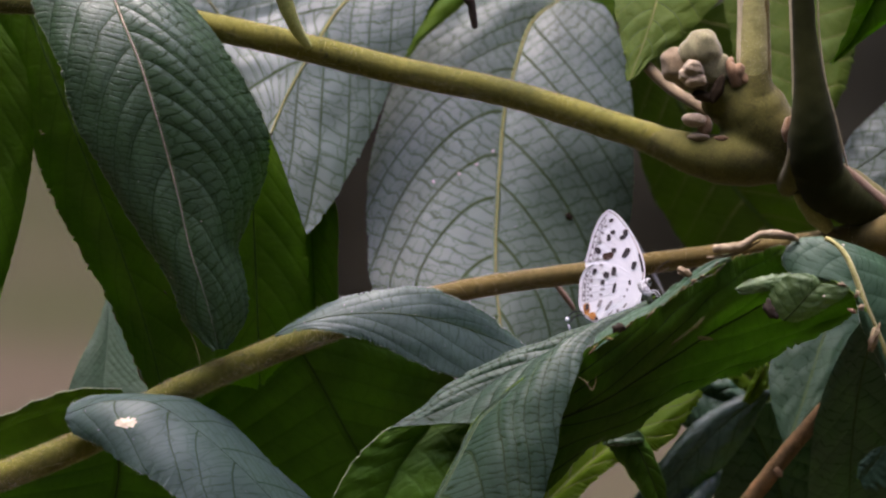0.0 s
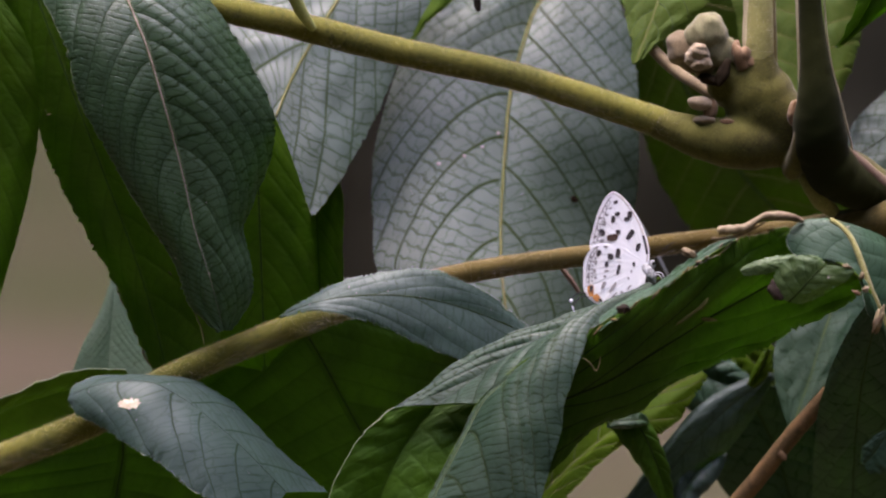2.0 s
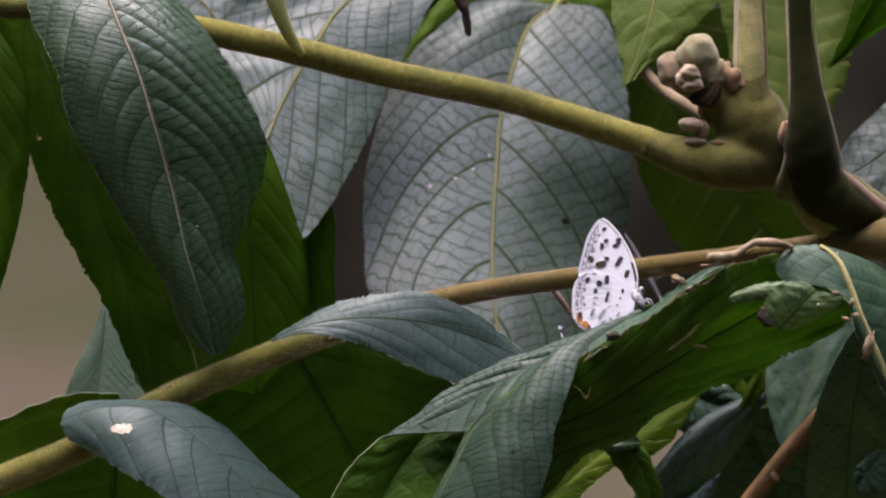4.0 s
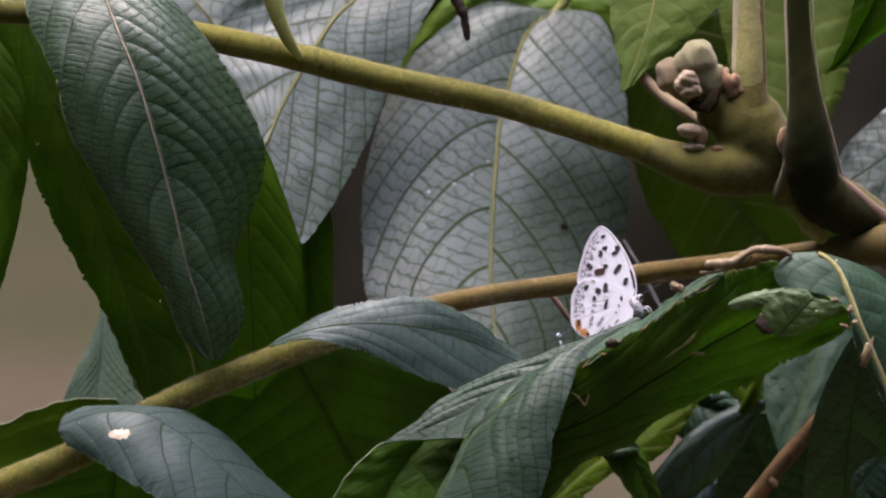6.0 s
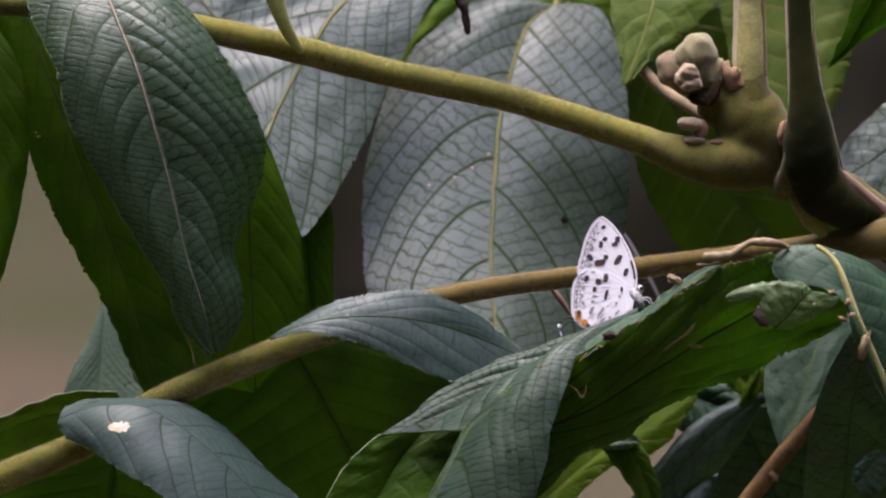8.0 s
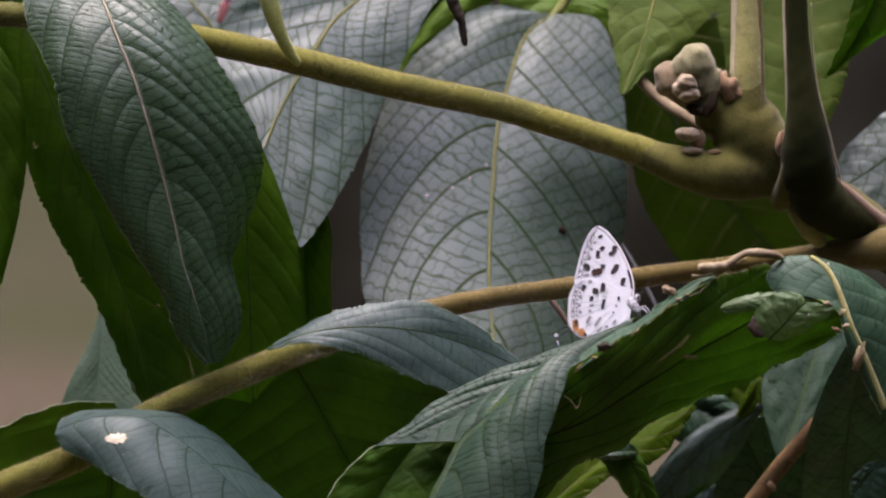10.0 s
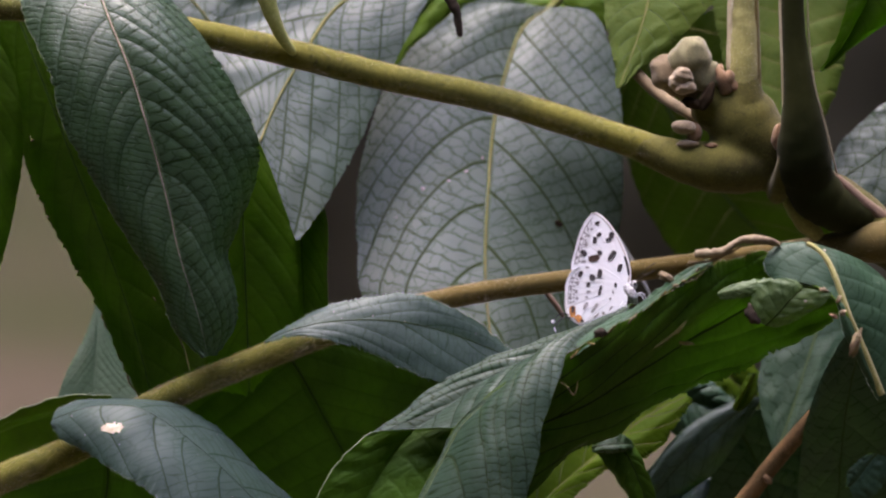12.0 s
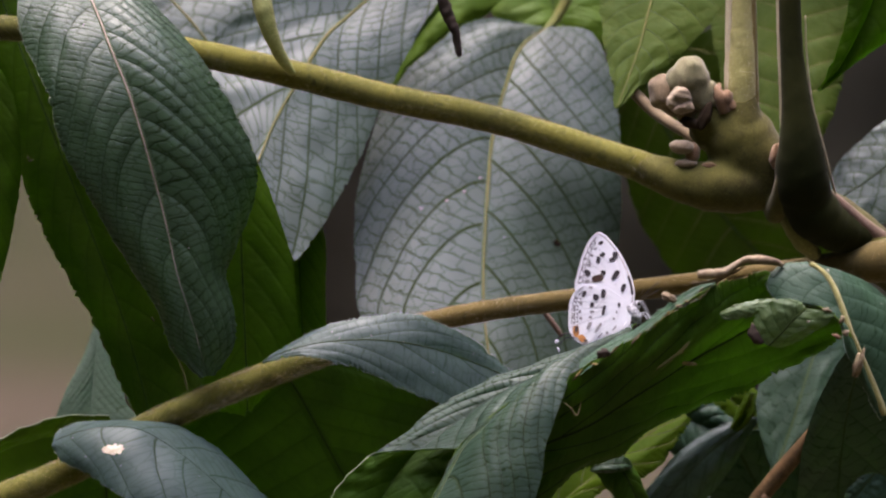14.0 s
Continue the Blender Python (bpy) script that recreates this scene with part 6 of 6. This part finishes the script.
line_on(forewing, "wing_margin", [(4.77, -0.73, -2), (4.79, -0.5, -2), (4.74, -0.23, -2), (4.58, 0.18, -2), (4.37, 0.53, -2), (4.13, 0.81, -2), (3.93, 0.92, -2)], ROOT, NEAR_F, -0.02, 0.012, WING_EDGE)
line_on(forewing, "wing_margin", [(3.93, 0.92, -2), (3.77, 0.77, -2), (3.6, 0.43, -2), (3.5, 0.07, -2), (3.4, -0.31, -2)], ROOT, NEAR_F, -0.02, 0.014, WING_VEIN)
line_on(forewing, "margin_line", [(3.92, 0.82, -2), (3.81, 0.7, -2), (3.66, 0.39, -2), (3.55, 0.04, -2), (3.47, -0.31, -2)], ROOT, NEAR_F, -0.02, 0.01, WING_GREY)
line_on(forewing, "margin_line", [(3.9, 0.7, -2), (3.73, 0.34, -2), (3.63, 0.01, -2), (3.56, -0.28, -2)], ROOT, NEAR_F, -0.02, 0.01, WING_GREY)
line_on(forewing, "costa_stripe", [(4.78, -0.55, -2), (4.74, -0.31, -2), (4.68, -0.12, -2)], ROOT, NEAR_F, -0.02, 0.03, WING_BLACK)
line_on(hindwing, "wing_margin", [(3.62, -0.34, -2), (3.4, -0.5, -2), (3.29, -0.72, -2), (3.27, -1.01, -2), (3.27, -1.31, -2), (3.33, -1.51, -2)], ROOT, NEAR_H, -0.02, 0.014, WING_VEIN)
line_on(hindwing, "margin_line", [(3.59, -0.39, -2), (3.44, -0.54, -2), (3.36, -0.74, -2), (3.33, -1.01, -2), (3.33, -1.26, -2)], ROOT, NEAR_H, -0.02, 0.01, WING_GREY)
line_on(hindwing, "margin_line", [(3.59, -0.46, -2), (3.5, -0.59, -2), (3.43, -0.77, -2), (3.4, -1.01, -2), (3.4, -1.23, -2)], ROOT, NEAR_H, -0.02, 0.01, WING_GREY)
for x, z, _ in [(3.38, -0.5, -2), (3.29, -0.72, -2), (3.27, -0.93, -2), (3.27, -1.12, -2), (3.29, -1.34, -2), (3.46, -1.63, -2), (3.73, -1.7, -2)]:
    line_on(hindwing, "wing_vein", [(ROOT[0] * 0.6 + x * 0.4, ROOT[1] * 0.6 + z * 0.4 + 0.02, 0), (ROOT[0] * 0.3 + x * 0.7, ROOT[1] * 0.3 + z * 0.7 + 0.02, 0), (x, z, 0)], ROOT, NEAR_H, -0.02, 0.005, WING_VEIN, n=14)
for x, z, _ in [(3.81, 0.81, -2), (3.69, 0.61, -2), (3.59, 0.39, -2), (3.52, 0.18, -2), (3.46, -0.07, -2)]:
    line_on(forewing, "wing_vein", [(ROOT[0] * 0.4 + x * 0.6, ROOT[1] * 0.4 + z * 0.6 + 0.03, 0), (ROOT[0] * 0.2 + x * 0.8, ROOT[1] * 0.2 + z * 0.8 + 0.02, 0), (x, z, 0)], ROOT, NEAR_F, -0.02, 0.005, WING_VEIN, n=14)
# grey beads between the margin lines
for edge, owner, deep in (([(3.86, 0.72, -2), (3.71, 0.42, -2), (3.6, 0.07, -2), (3.52, -0.28, -2)], forewing, NEAR_F), ([(3.81, 0.66, -2), (3.77, 0.36, -2), (3.67, 0.04, -2), (3.6, -0.23, -2)], forewing, NEAR_F),
                          ([(3.51, -0.55, -2), (3.4, -0.76, -2), (3.38, -1.01, -2), (3.38, -1.23, -2)], hindwing, NEAR_H), ([(3.59, -0.58, -2), (3.48, -0.77, -2), (3.46, -1.01, -2), (3.46, -1.2, -2)], hindwing, NEAR_H)):
    row = spline(edge, 8)
    spots(owner, ROOT, deep, -0.02, [(x, z, 0.036, 0.056, 15) for x, z, _ in row], WING_BEAD, "bead")
lump("thorax", (4.79, -1.0, -2.72), (0.3, 0.6, 0.36), FUR, butterfly, turn=35, rough=0.2, seed=31)
lump("abdomen", (4.4, -1.31, -2.68), (0.75, 0.3, 0.3), FUR, butterfly, turn=-25, rough=0.15, seed=32)
lump("head", (4.9, -0.8, -2.7), (0.17, 0.22, 0.18), FUR, butterfly, rough=0.2, seed=33)
lump("eye", (4.93, -0.77, -2.77), (0.08, 0.11, 0.08), EYE_BLACK, butterfly, rough=0.02, seed=34)
tube("antenna", [(4.97, -0.66, -2.72), (5.12, -0.5, -2.76), (5.26, -0.36, -2.8), (5.4, -0.27, -2.84)], (0.007, 0.007, 0.008, 0.014), WING_BLACK, butterfly, n=24, sides=6)
tube("antenna", [(4.98, -0.68, -2.64), (5.16, -0.58, -2.58), (5.29, -0.5, -2.52), (5.4, -0.45, -2.46)], (0.006, 0.006, 0.007, 0.011), WING_BLACK, butterfly, n=24, sides=6)
for row in ([(4.89, -0.9, -2.78), (4.9, -1.07, -2.86), (4.91, -1.26, -2.8)], [(4.95, -1.01, -2.76), (5.1, -0.99, -2.82), (5.17, -1.08, -2.84), (5.21, -1.17, -2.8)], [(4.94, -1.07, -2.72), (5.05, -1.04, -2.66), (5.14, -1.15, -2.66)],
            [(4.64, -1.2, -2.92), (4.56, -1.34, -2.98), (4.67, -1.42, -2.95)], [(4.74, -1.13, -2.86), (4.72, -1.31, -2.92), (4.78, -1.4, -2.88)]):
    tube("leg", row, [0.009] * len(row), WING, butterfly, n=14, sides=6)
tube("tail", [(3.48, -1.63, -2.86), (3.32, -1.57, -2.9), (3.16, -1.61, -2.95), (3.02, -1.78, -3)], (0.02, 0.014, 0.012, 0.012), WING_BLACK, butterfly, n=20, sides=6)
tube("tail", [(3.4, -1.55, -2.82), (3.21, -1.48, -2.8), (3.05, -1.55, -2.8), (2.98, -1.65, -2.8)], (0.02, 0.014, 0.012, 0.012), WING_BLACK, butterfly, n=20, sides=6)
lump("tail_tip", (3.01, -1.86, -3), (0.04, 0.12, 0.04), WING, butterfly, turn=20, rough=0.3, seed=35)
lump("tail_tip", (2.97, -1.67, -2.8), (0.1, 0.08, 0.04), WING, butterfly, turn=20, rough=0.3, seed=36)

# ---- a small hopper that crawls about on the netted leaf at the top ----
hopper = thing("leafhopper", at((-5.18, 5.95, 7.1)), "small pink leafhopper crawling on a netted leaf", "insect")
lump("body", (-5.18, 5.95, 7), (0.17, 0.56, 0.12), BUG_DARK, hopper, rough=0.08, seed=51)
lump("head", (-5.18, 6.21, 7), (0.17, 0.12, 0.12), BUG_DARK, hopper, rough=0.08, seed=52)
lump("wing", (-5.23, 5.91, 6.94), (0.13, 0.6, 0.08), BUG_PINK, hopper, "pale pink folded wing", turn=3, rough=0.06, seed=53)
lump("wing", (-5.14, 5.91, 6.94), (0.13, 0.6, 0.08), BUG_PINK, hopper, "pale pink folded wing", turn=-3, rough=0.06, seed=54)
for side in (-1, 1):
    lump("eye", ((-5.18, 6.22, 6.96)[0] + side * 0.07, (-5.18, 6.22, 6.96)[1], 6.94), (0.05, 0.06, 0.05), EYE_BLACK, hopper, rough=0.02, seed=55)
    for z, reach, end in ((0.2, 0.14, 0.16), (0.08, 0.16, -0.02), (-0.06, 0.17, -0.2)):
        x0, z0, _ = (-5.18, 5.95, 7)
        tube("leg", [(x0 + side * 0.06, z0 + z, 7.0), (x0 + side * reach, z0 + z + end * 0.3, 6.98), (x0 + side * (reach + 0.05), z0 + z + end, 7.06)], (0.014, 0.012, 0.009), BUG_DARK, hopper, n=10, sides=6)

def motions():
    """The wind rocks the folded leaf with the butterfly on it, stirs the front leaf and swings the two hanging tips."""
    def sway(ob, rows):
        home = Vector(ob.location)
        walk(ob, [(t, Matrix.Translation(home + tilt(x, z, 0))) for t, x, z in rows])

    sway(perch, [(0, 0.000, -0.000), (0.5, -0.190, 0.168), (1, 0.070, -0.001), (1.5, -0.136, -0.050), (2, -0.009, 0.047), (2.5, -0.099, -0.029), (3, -0.044, 0.126), (3.5, 0.037, -0.116), (4, -0.057, -0.087), (6.5, -0.051, -0.118), (7, -0.016, -0.098), (7.5, -0.122, -0.036), (8, -0.120, -0.093), (10.5, -0.205, -0.109), (11, -0.152, -0.082), (11.5, -0.228, -0.051), (12, -0.185, 0.051), (12.5, -0.132, 0.047), (13, -0.100, 0.018), (13.5, -0.107, 0.092), (14, -0.071, 0.035)])
    sway(butterfly, [(0, 0.000, -0.000), (0.5, -0.173, 0.142), (1, 0.046, -0.061), (1.5, -0.160, -0.083), (2, -0.018, 0.025), (2.5, -0.095, -0.055), (3, -0.062, 0.097), (3.5, -0.008, -0.142), (4, -0.086, -0.097), (6.5, -0.076, -0.141), (7, -0.044, -0.126), (7.5, -0.125, -0.040), (8, -0.082, -0.078), (10.5, -0.102, -0.027), (11, -0.059, 0.013), (11.5, -0.124, 0.031), (12, -0.084, 0.108), (12.5, -0.031, 0.120), (13, 0.001, 0.066), (13.5, 0.018, 0.185), (14, 0.043, 0.105)])
    sway(leaf_front, [(0, -0.000, -0.000), (0.5, -0.019, 0.019), (1, -0.006, -0.024), (1.5, -0.076, -0.011), (2, -0.027, -0.004), (2.5, 0.020, -0.079), (3, -0.015, -0.024), (3.5, -0.040, -0.041), (4, -0.022, -0.030), (6.5, -0.038, -0.033), (7, -0.015, -0.054), (7.5, -0.039, -0.017), (8, -0.051, -0.036), (10.5, -0.074, -0.053), (11, -0.061, -0.002), (11.5, -0.059, 0.029), (12, -0.071, 0.033), (12.5, -0.034, 0.031), (13, -0.034, 0.010), (13.5, -0.042, -0.001), (14, -0.010, -0.001)])
    sway(tendril, [(0, 0.000, 0.000), (0.5, -0.014, 0.004), (1, -0.004, -0.037), (1.5, -0.102, -0.027), (2, -0.039, -0.004), (2.5, -0.002, -0.030), (3, 0.003, -0.006), (3.5, -0.036, -0.033), (4, -0.082, -0.057), (6.5, -0.086, -0.002), (7, -0.078, 0.001), (7.5, -0.093, 0.012), (8, -0.087, -0.032), (10.5, -0.101, -0.075), (11, -0.098, -0.005), (11.5, -0.104, -0.014), (12, -0.126, 0.011), (12.5, -0.119, 0.015), (13, -0.066, -0.006), (13.5, -0.167, 0.018), (14, -0.099, 0.014)])
    sway(withered, [(0, 0.000, 0.000), (0.5, -0.016, -0.010), (1, -0.007, -0.028), (1.5, -0.082, -0.045), (2, -0.060, -0.008), (2.5, -0.009, -0.034), (3, -0.017, 0.006), (3.5, -0.039, -0.027), (4, -0.065, -0.058), (6.5, -0.063, -0.017), (7, -0.057, -0.010), (7.5, -0.072, -0.002), (8, -0.070, -0.045), (10.5, -0.084, -0.073), (11, -0.077, -0.027), (11.5, -0.084, -0.033), (12, -0.110, -0.024), (12.5, -0.076, -0.025), (13, -0.066, -0.022), (13.5, -0.128, -0.004), (14, -0.082, -0.024)])
    # the hopper comes down the leaf from above and crawls off again
    home = Vector(hopper.location)
    axis = SIGHT.to_3x3() @ Vector((0, 1, 0))
    walk(hopper, [(t, Matrix.Translation(home + tilt(x, z, d)) @ Matrix.Rotation(radians(turn), 4, axis)) for t, x, z, d, turn in [(0, 0.612, 1.390, 0.91, -5), (8.3, 0.612, 1.390, 0.91, -5), (9.3, 0.343, 0.513, 0.25, 0), (10, 0.100, 0.081, -0.02, 20), (10.3, 0.073, 0.041, -0.04, 25), (10.4, 0.033, 0.135, 0.02, 35), (10.5, -0.102, 0.108, -0.00, 42), (10.6, -0.291, 0.297, 0.12, 48), (10.7, -0.453, 0.337, 0.14, 50), (10.8, -0.777, 0.431, 0.20, 50), (10.9, -0.993, 0.512, 0.25, 52), (11.3, -1.547, 0.917, 0.61, 50), (14, -1.547, 0.917, 0.61, 50)]])


motions()
